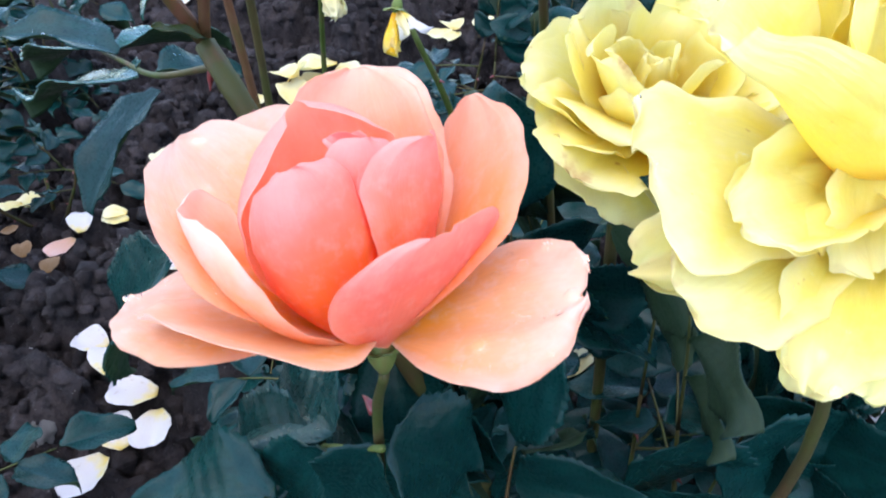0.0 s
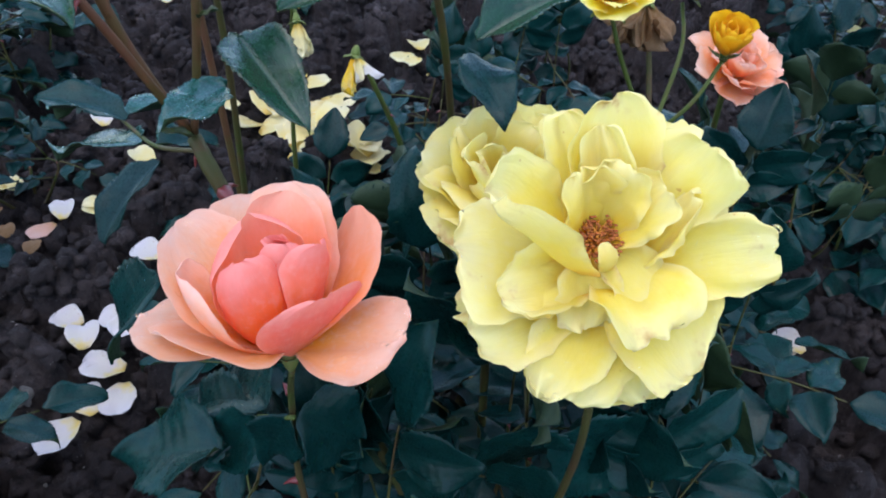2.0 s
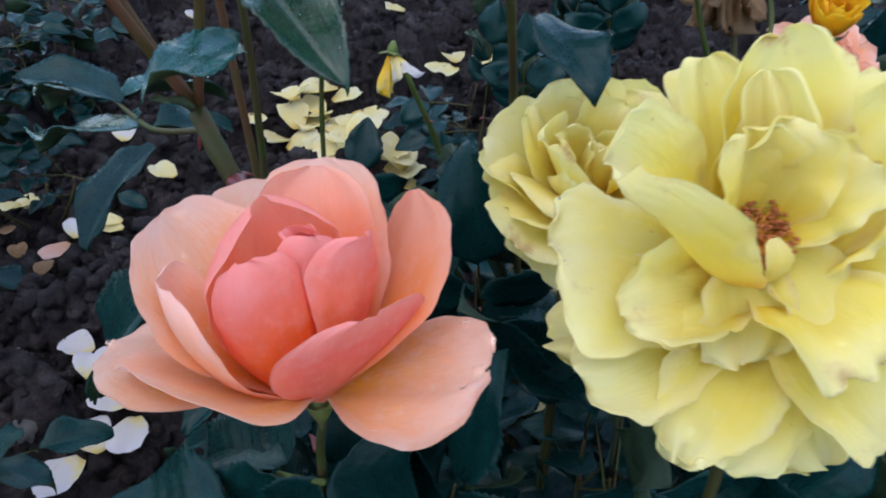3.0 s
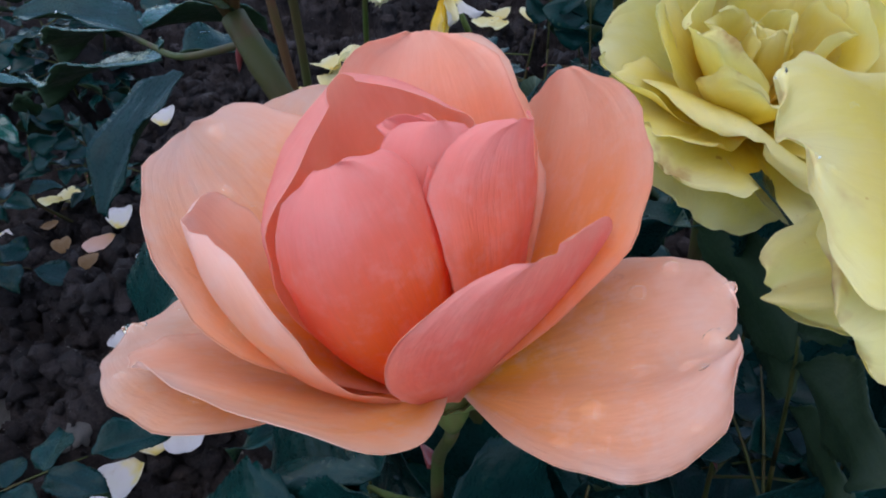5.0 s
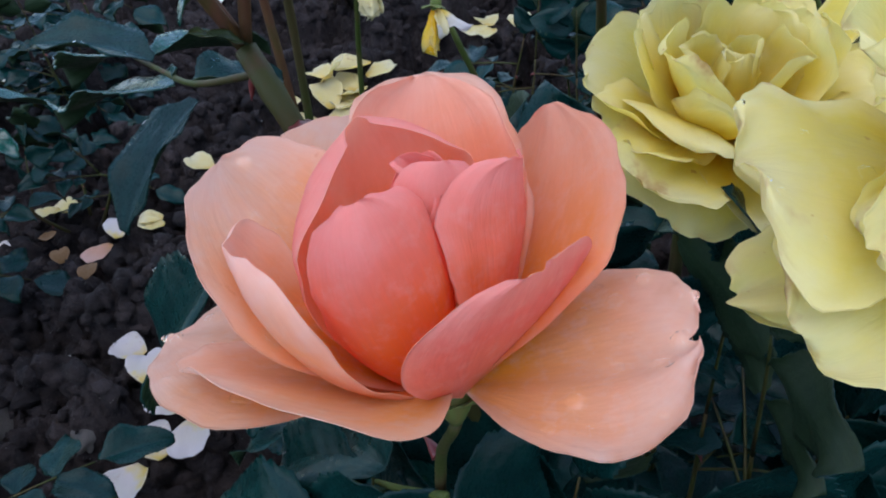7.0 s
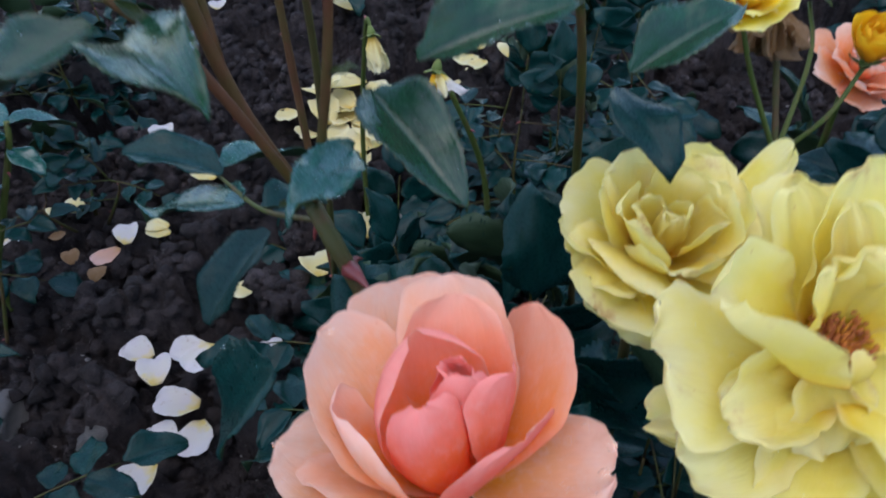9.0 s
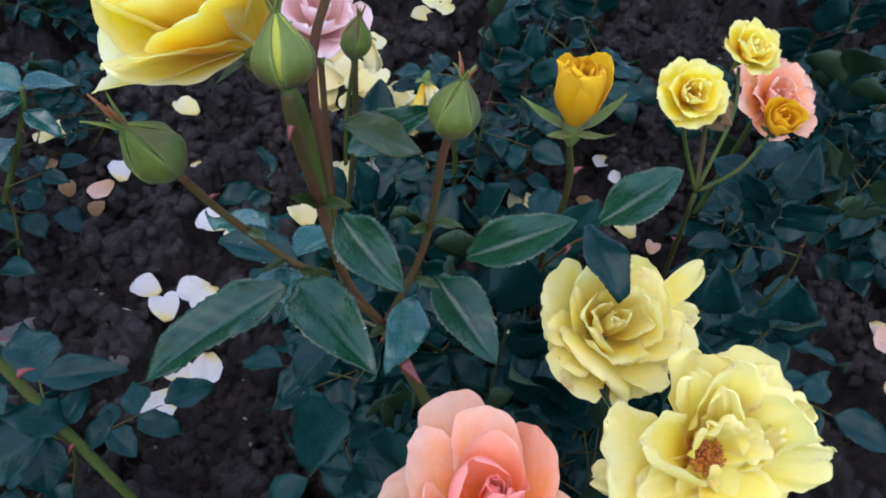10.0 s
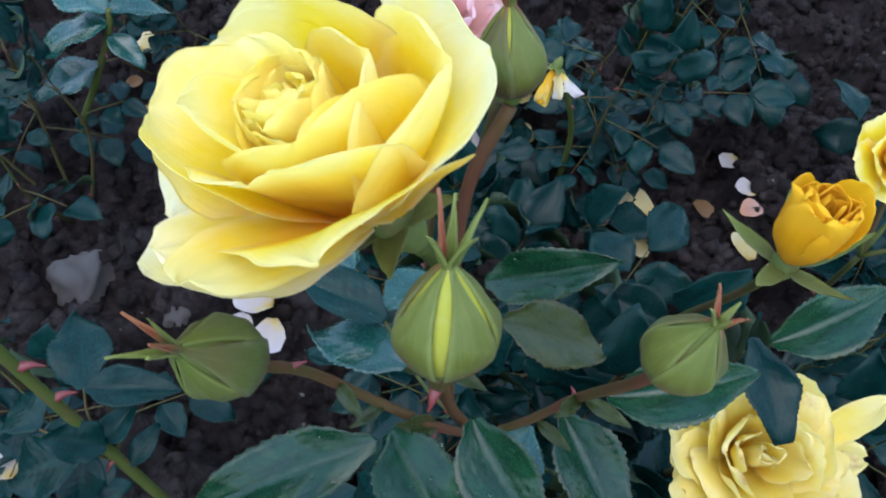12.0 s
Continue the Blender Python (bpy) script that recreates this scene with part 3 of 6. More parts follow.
for k in range(9000):
    # clods, a few fist-sized and many crumbs
    cx, cy = X0 + clod_rng.uniform(0, STEP * NX), Y0 + clod_rng.uniform(0, STEP * NY)
    r = 0.007 + 0.030 * clod_rng.uniform() ** 5 + 0.010 * clod_rng.uniform() ** 2
    sx, turn = clod_rng.uniform(0.7, 1.35), clod_rng.uniform(0, 3.14)
    i0, i1 = max(0, int((cx - 1.5 * r - X0) / STEP)), min(NX, int((cx + 1.5 * r - X0) / STEP) + 2)
    j0, j1 = max(0, int((cy - 1.5 * r - Y0) / STEP)), min(NY, int((cy + 1.5 * r - Y0) / STEP) + 2)
    ox, oy = bent_x[i0:i1, j0:j1] - cx, bent_y[i0:i1, j0:j1] - cy
    a, b = (ox * math.cos(turn) + oy * math.sin(turn)) * sx, (oy * math.cos(turn) - ox * math.sin(turn)) / sx
    d = (a * a + b * b) / r ** 2
    lump = soil_h[min(int((cx - X0) / STEP), NX - 1), min(int((cy - Y0) / STEP), NY - 1)] - 0.15 * r + r * clod_rng.uniform(0.9, 1.4) * np.maximum(0, 1 - d ** 2.2) ** 0.55
    patch = soil_h[i0:i1, j0:j1]
    soil_h[i0:i1, j0:j1] = np.where(d < 1, np.maximum(patch, lump), patch)
soil_h += 0.0055 * lattice_noise(gx, gy, 0.017, 5) + 0.0060 * lattice_noise(gx, gy, 0.0095, 6)
soil_h -= np.median(soil_h)
fade = np.minimum.reduce([gx - gx.min(), gx.max() - gx, gy - gy.min(), gy.max() - gy]) / 0.12
soil_h *= np.clip(fade, 0, 1)


def soil_at(x, y):
    """The height of the soil."""
    i, j = int(round((x - X0) / STEP)), int(round((y - Y0) / STEP))
    return float(soil_h[i, j]) if 0 <= i < NX and 0 <= j < NY else 0.0


def build_ground():
    verts = np.stack([gx, gy, soil_h], -1).reshape(-1, 3)
    grid = np.arange(NX * NY).reshape(NX, NY)
    q = np.stack([grid[:-1, :-1], grid[1:, :-1], grid[1:, 1:], grid[:-1, 1:]], -1).reshape(-1, 4).tolist()
    far = [(-60, -60), (60, -60), (60, 60), (-60, 60)]
    n = len(verts)
    verts = np.concatenate([verts, [(x, y, 0.0) for x, y in far]])
    edges = [grid[:, 0].tolist(), grid[-1, :].tolist(), grid[::-1, -1].tolist(), grid[0, ::-1].tolist()]
    for k, edge in enumerate(edges):
        a, b = n + k, n + (k + 1) % 4
        half = len(edge) // 2
        q += [[a, e1, e0] for e0, e1 in zip(edge[:half], edge[1:half + 1])]
        q += [[b, e1, e0] for e0, e1 in zip(edge[half:], edge[half + 1:])]
        q.append([a, b, edge[half]])
    me = shape("ground", verts, q, [SOIL])
    tagged(new("ground", me), "dark brown cloddy garden soil of a rose bed", "soil", kind="structure")


build_ground()


def rock_mesh(name, seed, mat, rough=0.28, level=2):
    bm = bmesh.new()
    bmesh.ops.create_icosphere(bm, subdivisions=level, radius=1)
    for v in bm.verts:
        f = 1 + rough * noise.noise(v.co * 1.3 + Vector((seed * 9.1, 0, 0))) * 1.6 + rough * 0.5 * noise.noise(v.co * 3.5 + Vector((seed, 3, 0))) + (rough * 0.22 * noise.noise(v.co * 9 + Vector((0, seed, 5))) if level > 2 else 0)
        v.co *= f
    me = bpy.data.meshes.new(name)
    bm.to_mesh(me)
    bm.free()
    me.materials.append(mat)
    me.polygons.foreach_set("use_smooth", np.ones(len(me.polygons), bool))
    return me


def scattered(name, label, category, mat, count, sizes, seed, level=1, rough=0.3):
    """One object of loose crumbs that nobody could count."""
    rng = np.random.RandomState(seed)
    models = [rock_mesh(name, seed + k, mat, rough, level) for k in range(6)]
    data = []
    for me in models:
        co = np.empty(len(me.vertices) * 3)
        me.vertices.foreach_get("co", co)
        data.append((co.reshape(-1, 3), np.array([p.vertices[:] for p in me.polygons])))
        bpy.data.meshes.remove(me)
    verts, faces, n = [], [], 0
    for k in range(count):
        co, fs = data[rng.randint(6)]
        s = sizes[0] + (sizes[1] - sizes[0]) * rng.uniform() ** 2
        x, y = rng.normal(0.0, 0.42), rng.normal(0.65, 0.40)
        x, y = min(max(x, -1.15), 1.15), min(max(y, -0.2), 1.9)
        turn = np.array(Euler(rng.uniform(0, 6.28, 3)).to_matrix())
        p = (co * s * rng.uniform(0.7, 1.2, 3)) @ turn.T + np.array([x, y, soil_at(x, y) + s * 0.35])
        verts.append(p)
        faces.append(fs + n)
        n += len(co)
    me = shape(name, np.concatenate(verts), np.concatenate(faces).tolist(), [mat], smooth=True)
    return tagged(new(name, me), label, category, kind="stuff")


scattered("soil_crumbs", "loose dark crumbs of garden soil", "soil crumbs", SOIL, 19000, (0.0020, 0.013), 50, rough=0.5)
scattered("grit", "small pale grit on the soil", "grit", STONE, 420, (0.0010, 0.0032), 60)


def stone(x, y, size, seed, label, flat=0.7, turn=0.0):
    ob = new("stone", rock_mesh("stone", seed, STONE, 0.34, 4))
    ob.matrix_basis = pose(x, y, soil_at(x, y) + size * flat * 0.45, 0, 0, turn) @ Matrix.Diagonal((size, size * 0.85, size * flat, 1))
    return tagged(ob, label, "stone")


stone(-0.449, 0.419, 0.032, 1, "fist-sized grey stone lying on the soil", 0.75, 70)
stone(-0.335, 0.386, 0.013, 2, "small grey pebble lying on the soil", 0.6)
stone(-0.399, 0.595, 0.014, 3, "small pale pebble lying on the soil", 0.6)


# ---- roses ----
HIP = [(0.0016, -0.011), (0.0030, -0.0085), (0.0046, -0.005), (0.0052, -0.001), (0.0047, 0.002), (0.0025, 0.0045), (0.0005, 0.005)]


def bloom(parent, frame_of, label, hip=1.0, sepals=5, droop=-25, seed=0, sepal_len=22):
    """The green cup of a flower, with its sepals; petals hang under it."""
    me = lathe("bloom", [(r * hip, h * hip) for r, h in HIP], [CALYX], 18, 0.02, seed)
    ob = tagged(under(new("bloom", me), parent, frame_of), label)
    for k in range(sepals):
        petal(ob, frame_of, [SEPAL, SEPAL], "sepal", az=k * 72 + seed * 17, e0=15, e1=droop + (k * 37 % 30), L=sepal_len * hip, W=4.0 * hip, cup=25, m=0.25, q=1.3, r0=2, z0=-1, ruffle=0.25, seed=seed + k, nu=7, nv=12)
    return ob


def whorl(parent, m, mats, rings, seed=0, ruffle=0.35, size=1.0, crinkle=0.0, ragged=0.8, q=2.4, fine=13, foot=0.0):
    """Rings of petals: (count, rise at the claw, rise at the rim, length, half width, cup, lip); foot: how far out the claws sit."""
    rng = random.Random(seed)
    k = 0
    for count, e0, e1, length, half, cup, lip in rings:
        start = rng.uniform(0, 360)
        for i in range(count):
            k += 1
            petal(parent, m, mats, az=start + 360 * i / count + rng.uniform(-9, 9), e0=e0 + rng.uniform(-5, 5), e1=e1 + rng.uniform(-7, 7), L=(length - foot) * size * rng.uniform(0.94, 1.06), W=half * size * rng.uniform(0.94, 1.06),
                  cup=cup, lip=lip + rng.uniform(-8, 8), twist=rng.uniform(-8, 8), skew=rng.uniform(-0.06, 0.06), r0=1.5 * size + foot * math.cos(radians(e0)), z0=1.5 * size + foot * math.sin(radians(e0)), ruffle=ruffle * size, crinkle=crinkle, ragged=ragged, q=q, seed=seed * 31 + k, nu=fine, nv=fine + 1)


# -- the salmon rose --
salmon = thing("rose_plant", (-0.005, 0.150, 0.0), "salmon-pink garden rose in full bloom with raindrops on its petals", "rose")
SALMON_AT = pose(-0.013, 0.098, 0.381, -12, 0, 0)
stem(salmon, [(-0.005, 0.150, -0.01), (-0.012, 0.140, 0.12), (-0.022, 0.122, 0.26), (-0.019, 0.114, 0.335), (-0.013, 0.097, 0.374)], 0.0020, 0.0011, CANE, 3, 1)
salmon_bloom = bloom(salmon, SALMON_AT, "open salmon-pink rose flower with a coral heart", 0.6, seed=1, droop=20, sepal_len=9)
petal(salmon_bloom, SALMON_AT, [SALMON_PALE, SALMON_PALE], az=-14.29, e0=15.41, e1=15.04, L=36.99, W=20.7, cup=7.21, twist=7.44, skew=0.1, lip=-0.54, b=0.12, ruffle=0.7, seed=1, notch=0.05, crinkle=0.8, ragged=0.5, nu=25, nv=26)
petal(salmon_bloom, SALMON_AT, [SALMON_PALE, SALMON_PALE], az=163.2, e0=29.84, e1=46.92, L=51.56, W=23.27, cup=28.03, twist=-3.56, skew=-0.22, m=0.61, q=2.1, r0=3.11, z0=3.19, lip=2.97, b=0.28, ruffle=0.5, crinkle=0.4, ragged=0.5, seed=0, nu=27, nv=28)
petal(salmon_bloom, SALMON_AT, [SALMON_PALE, SALMON_PALE], az=110.95, e0=30.36, e1=28.31, L=62.52, W=19.3, cup=31.6, twist=-6.5, skew=-0.02, m=0.62, q=2.51, r0=3.59, z0=1.94, lip=4.4, b=0.29, ruffle=0.5, crinkle=0.3, ragged=0.5, seed=0, nu=27, nv=28)
petal(salmon_bloom, SALMON_AT, [SALMON_PALE, SALMON_PALE], az=84.38, e0=45.02, e1=55.32, L=55.15, W=17.27, cup=25.69, twist=-8.15, skew=0.11, m=0.56, q=2.46, r0=3.5, z0=1.83, lip=-2.52, b=0.31, ruffle=0.5, crinkle=0.3, ragged=0.5, seed=0, nu=27, nv=28)
petal(salmon_bloom, SALMON_AT, [SALMON_IN, SALMON_OUT], az=86.25, e0=60.32, e1=71.61, L=49.23, W=16.59, cup=52.89, twist=-0.78, skew=0.04, lip=10.45, ruffle=0.8, seed=6, crinkle=0.6, ragged=0.4)
petal(salmon_bloom, SALMON_AT, [SALMON_IN, SALMON_OUT], az=133.64, e0=48.51, e1=92.61, L=47.08, W=24.91, cup=93.24, twist=-22.34, skew=-0.12, m=0.59, q=2.26, r0=3.24, z0=1.83, lip=-37.09, b=0.31, ruffle=0.5, crinkle=0.2, ragged=0.5, seed=0, nu=27, nv=28)
petal(salmon_bloom, SALMON_AT, [SALMON_IN, SALMON_OUT], az=40.58, e0=29.92, e1=62.94, L=51.16, W=20.38, cup=-5.78, twist=-17.71, skew=0.12, m=0.63, q=1.55, r0=2.31, z0=3.46, lip=-14.54, b=0.22, ruffle=0.5, crinkle=0.2, ragged=0.5, seed=0, nu=27, nv=28)
petal(salmon_bloom, SALMON_AT, [SALMON_IN, SALMON_OUT], az=313.38, e0=54.28, e1=69.83, L=29.99, W=18.59, cup=12.12, twist=-1.67, skew=0.09, m=0.69, q=2.86, z0=1.19, lip=-5.9, b=0.1, ruffle=0.4, seed=9, crinkle=0.4, ragged=0.1)
petal(salmon_bloom, SALMON_AT, [SALMON_PALE, SALMON_PALE], az=200.76, e0=18.57, e1=77.4, L=40.7, W=17.14, cup=53.87, twist=-2.54, skew=-0.2, m=0.73, q=2.66, r0=4.9, z0=1.94, lip=-11.4, b=0.3, ruffle=0.5, crinkle=0.2, ragged=0.5, seed=0, nu=27, nv=28)
petal(salmon_bloom, SALMON_AT, [PINK_IN, PINK_IN], az=255.83, e0=42.94, e1=92.75, L=44.17, W=15.0, cup=84, twist=35.4, skew=0.15, r0=2, lip=-8.66, b=0.4, ruffle=0.6, seed=11, crinkle=0.6)
petal(salmon_bloom, SALMON_AT, [PINK_IN, PINK_IN], az=331.77, e0=67.53, e1=105.8, L=34.34, W=11, cup=45.07, twist=-9.83, skew=0.05, m=0.75, q=1.74, r0=6.85, z0=8, lip=38.34, b=0.15, ruffle=0.5, seed=12, crinkle=0.4, ragged=0.3)
petal(salmon_bloom, SALMON_AT, [SALMON_PALE, SALMON_PALE], az=216.74, e0=11.91, e1=35.86, L=36.14, W=21.98, cup=9.67, twist=9.5, skew=-0.32, m=0.57, q=1.55, r0=4.1, z0=4.33, lip=12.25, b=0.27, ruffle=0.5, crinkle=0.2, ragged=0.5, seed=0, nu=27, nv=28)
petal(salmon_bloom, SALMON_AT, [SALMON_PALE, SALMON_PALE], az=169.29, e0=11.94, e1=-8.21, L=48.59, W=25.43, cup=10.31, twist=4.82, skew=-0.13, m=0.57, q=1.74, r0=4.32, z0=4.24, lip=7.27, b=0.19, ruffle=0.5, crinkle=0.4, ragged=0.5, seed=0, nu=27, nv=28)
drops(salmon_bloom, SALMON_AT, 22, 10, **dict(az=-14.29, e0=15.41, e1=15.04, L=36.99, W=20.7, cup=7.21, twist=7.44, skew=0.1, lip=-0.54, b=0.12, ruffle=0.7, seed=1, notch=0.05, crinkle=0.8, ragged=0.5, nu=25, nv=26))
drops(salmon_bloom, SALMON_AT, 11, 20, az=163.2, e0=29.84, e1=46.92, L=51.56, W=23.27, cup=28.03, twist=-3.56, skew=-0.22, m=0.61, q=2.1, r0=3.11, z0=3.19, lip=2.97, b=0.28, ruffle=0.5, crinkle=0.4, ragged=0.5, seed=0, nu=27, nv=28)
drops(salmon_bloom, SALMON_AT, 12, 30, az=169.29, e0=11.94, e1=-8.21, L=48.59, W=25.43, cup=10.31, twist=4.82, skew=-0.13, m=0.57, q=1.74, r0=4.32, z0=4.24, lip=7.27, b=0.19, ruffle=0.5, crinkle=0.4, ragged=0.5, seed=0, nu=27, nv=28)
petal(salmon_bloom, SALMON_AT, [PINK_IN, PINK_IN], az=288, e0=70, e1=95, L=41, W=11, cup=60, r0=1, lip=0, ruffle=0.6, crinkle=0.5, seed=31)
whorl(salmon_bloom, SALMON_AT, [PINK_IN, PINK_IN], [(3, 80, 93, 38, 9, 76, 12), (3, 83, 95, 38, 7.5, 84, 14), (3, 86, 96, 37, 5.5, 95, 10)], 5, 0.8, crinkle=0.4, ragged=0.35, fine=17, foot=12.0)

stem(salmon, [(-0.018, 0.109, 0.334), (-0.030, 0.122, 0.318), (-0.040, 0.138, 0.298)], 0.0010, 0.0008, CANE_GREEN, 0, 41, "leaf_stalk")
leaf(salmon, (-0.016, 0.111, 0.333), (0.006, 0.122, 0.298), (0, -0.5, 1), 1.35, LEAFLETS[0])
leaf(salmon, (-0.019, 0.111, 0.331), (-0.036, 0.119, 0.296), (0.2, -0.7, 1), 1.0, LEAFLETS[3])
leaf(salmon, (-0.034, 0.128, 0.309), (-0.062, 0.130, 0.276), (0.1, -0.6, 1), 1.0, LEAFLETS[4])
leaf(salmon, (-0.037, 0.141, 0.300), (-0.076, 0.190, 0.274), (0.1, -0.5, 1), 0.95, LEAFLETS[1])
leaf(salmon, (-0.044, 0.142, 0.292), (-0.094, 0.160, 0.262), (0.1, -0.4, 1), 1.05, LEAFLETS[5])
leaf(salmon, (-0.018, 0.135, 0.270), (-0.008, 0.195, 0.232), (0.0, -0.3, 1), 1.15, LEAFLETS[0])
leaf(salmon, (-0.053, 0.120, 0.300), (-0.105, 0.143, 0.270), (0.1, -0.3, 1), 1.0, LEAFLETS[3])

# -- the large pale yellow rose --
yellow = thing("rose_plant", (0.095, 0.150, 0.0), "large fully open pale yellow rose with a brown heart", "rose")
YELLOW_AT = pose(0.092, 0.128, 0.384, 28, 0, 0)
stem(yellow, [(0.095, 0.150, -0.01), (0.092, 0.145, 0.14), (0.098, 0.122, 0.30), (0.092, 0.132, 0.376)], 0.0024, 0.0016, CANE, 3, 2)
yellow_bloom = bloom(yellow, YELLOW_AT, "blown pale yellow rose flower with ragged petals", 1.1, seed=2, droop=-70)
petal(yellow_bloom, YELLOW_AT, [YELLOW_IN, YELLOW_OUT], az=79.55, e0=25.96, e1=23.66, L=53.89, W=23.85, cup=37.04, twist=-2.07, skew=0.2, m=0.72, q=2.66, r0=4.34, z0=1.37, lip=10.9, b=0.29, ruffle=1.6, crinkle=1.6, ragged=1.0, seed=200, nu=29, nv=30)
petal(yellow_bloom, YELLOW_AT, [YELLOW_IN, YELLOW_OUT], az=53.09, e0=20.78, e1=15.58, L=59.37, W=24.98, cup=-3.78, twist=3.04, skew=0.07, m=0.63, q=2.5, r0=3.08, z0=1.49, lip=12.36, b=0.3, ruffle=1.6, crinkle=1.6, ragged=1.0, seed=202, nu=29, nv=30)
petal(yellow_bloom, YELLOW_AT, [YELLOW_IN, YELLOW_OUT], az=56.4, e0=40.95, e1=51.41, L=58.64, W=18.32, cup=2.96, twist=-21, skew=-0.18, m=0.77, q=2.55, r0=3.44, z0=2.78, lip=-14.4, b=0.33, ruffle=1.6, crinkle=1.6, ragged=1.0, seed=203, nu=29, nv=30)
petal(yellow_bloom, YELLOW_AT, [YELLOW_IN, YELLOW_OUT], az=101.49, e0=43.14, e1=37.62, L=60.23, W=11.46, cup=31.38, twist=-0.36, skew=0.12, m=0.63, q=2.44, r0=2.88, z0=2.53, lip=9.99, b=0.3, ruffle=1.6, crinkle=1.6, ragged=1.0, seed=200, nu=29, nv=30)
petal(yellow_bloom, YELLOW_AT, [YELLOW_IN, YELLOW_OUT], az=97.2, e0=41.23, e1=49.93, L=64.4, W=19, cup=40, twist=8.38, skew=-0.09, m=0.61, q=2.15, r0=2.98, z0=2.31, lip=11.06, b=0.31, ruffle=1.6, crinkle=1.6, ragged=1.0, seed=201, nu=29, nv=30)
petal(yellow_bloom, YELLOW_AT, [YELLOW_IN, YELLOW_OUT], az=78.73, e0=39.13, e1=20.09, L=56.08, W=14.09, cup=45.43, twist=-13.55, skew=-0.24, m=0.62, q=3.04, r0=3.05, z0=1.94, lip=38.47, b=0.25, ruffle=1.6, crinkle=1.6, ragged=1.0, seed=202, nu=29, nv=30)
petal(yellow_bloom, YELLOW_AT, [YELLOW_IN, YELLOW_OUT], az=49.54, e0=26.9, e1=44.91, L=57.4, W=11.98, cup=24.39, twist=15.33, skew=-0.18, m=0.72, q=2.97, r0=3.46, z0=2.05, lip=2.06, b=0.34, ruffle=1.6, crinkle=1.6, ragged=1.0, seed=203, nu=29, nv=30)
petal(yellow_bloom, YELLOW_AT, [YELLOW_IN, YELLOW_OUT], az=2.83, e0=34.43, e1=10.5, L=56.38, W=15.11, cup=39.38, twist=21.67, skew=-0.08, m=0.74, q=2.77, r0=3.7, z0=2.91, lip=23.75, b=0.31, ruffle=1.6, crinkle=1.6, ragged=1.0, seed=204, nu=29, nv=30)
petal(yellow_bloom, YELLOW_AT, [YELLOW_IN, YELLOW_OUT], az=-50.05, e0=58.24, e1=-10.02, L=31.09, W=21.58, cup=42.22, twist=-20.93, skew=-0.03, m=0.7, q=2.78, r0=2.87, z0=7.54, lip=38.87, b=0.3, ruffle=1.6, crinkle=1.6, ragged=1.0, seed=205, nu=29, nv=30)
petal(yellow_bloom, YELLOW_AT, [YELLOW_IN, YELLOW_OUT], az=-43.63, e0=18.75, e1=-13.31, L=42.61, W=23.37, cup=32.77, twist=-8.25, skew=-0.12, m=0.65, q=2.16, r0=2.6, z0=2.71, lip=-6.07, b=0.31, ruffle=1.6, crinkle=1.6, ragged=1.0, seed=206, nu=29, nv=30)
petal(yellow_bloom, YELLOW_AT, [YELLOW_IN, YELLOW_OUT], az=-114.6, e0=18.84, e1=-21.62, L=46.1, W=14.66, cup=21.81, twist=-4.67, skew=-0.06, m=0.6, q=1.72, r0=2.56, z0=2.48, lip=-5.02, b=0.32, ruffle=1.6, crinkle=1.6, ragged=1.0, seed=207, nu=29, nv=30)
petal(yellow_bloom, YELLOW_AT, [YELLOW_IN, YELLOW_OUT], az=-102.55, e0=12.49, e1=-24.72, L=43.4, W=18.78, cup=21.61, twist=-5.42, skew=-0.09, m=0.61, q=2.43, r0=2.56, z0=2.05, lip=-5.33, b=0.31, ruffle=1.6, crinkle=1.6, ragged=1.0, seed=208, nu=29, nv=30)
petal(yellow_bloom, YELLOW_AT, [YELLOW_IN, YELLOW_OUT], az=-67.59, e0=0.67, e1=-28.45, L=41.58, W=17.57, cup=15.02, twist=-0.34, skew=-0.06, m=0.64, q=2.74, r0=2.57, z0=1.82, lip=-10.06, b=0.27, ruffle=1.6, crinkle=1.6, ragged=1.0, seed=209, nu=29, nv=30)
petal(yellow_bloom, YELLOW_AT, [YELLOW_IN, YELLOW_OUT], az=-159.69, e0=15.39, e1=-6.88, L=48.4, W=18.51, cup=20.22, twist=0.98, skew=0.09, m=0.63, q=2.57, r0=2.46, z0=2.34, lip=7.27, b=0.28, ruffle=1.6, crinkle=1.6, ragged=1.0, seed=210, nu=29, nv=30)
petal(yellow_bloom, YELLOW_AT, [YELLOW_IN, YELLOW_OUT], az=-161.39, e0=9.99, e1=-39.42, L=47.93, W=13.03, cup=39.29, twist=4.77, skew=-0.19, m=0.62, q=2.59, r0=3.25, z0=1.72, lip=13.97, b=0.3, ruffle=1.6, crinkle=1.6, ragged=1.0, seed=211, nu=29, nv=30)
petal(yellow_bloom, YELLOW_AT, [YELLOW_IN, YELLOW_OUT], az=170.67, e0=23.56, e1=10.53, L=50.55, W=23.96, cup=-14.94, twist=11.38, skew=-0.02, m=0.7, q=2.91, r0=3.98, z0=2.14, lip=15.16, b=0.33, ruffle=1.6, crinkle=1.6, ragged=1.0, seed=212, nu=29, nv=30)
petal(yellow_bloom, YELLOW_AT, [YELLOW_IN, YELLOW_OUT], az=-163.18, e0=28.27, e1=-0.35, L=34.71, W=13.94, cup=47.8, twist=3.79, skew=0.01, m=0.68, q=2.66, r0=2.82, z0=8.76, lip=23.11, b=0.27, ruffle=1.6, crinkle=1.6, ragged=1.0, seed=213, nu=29, nv=30)
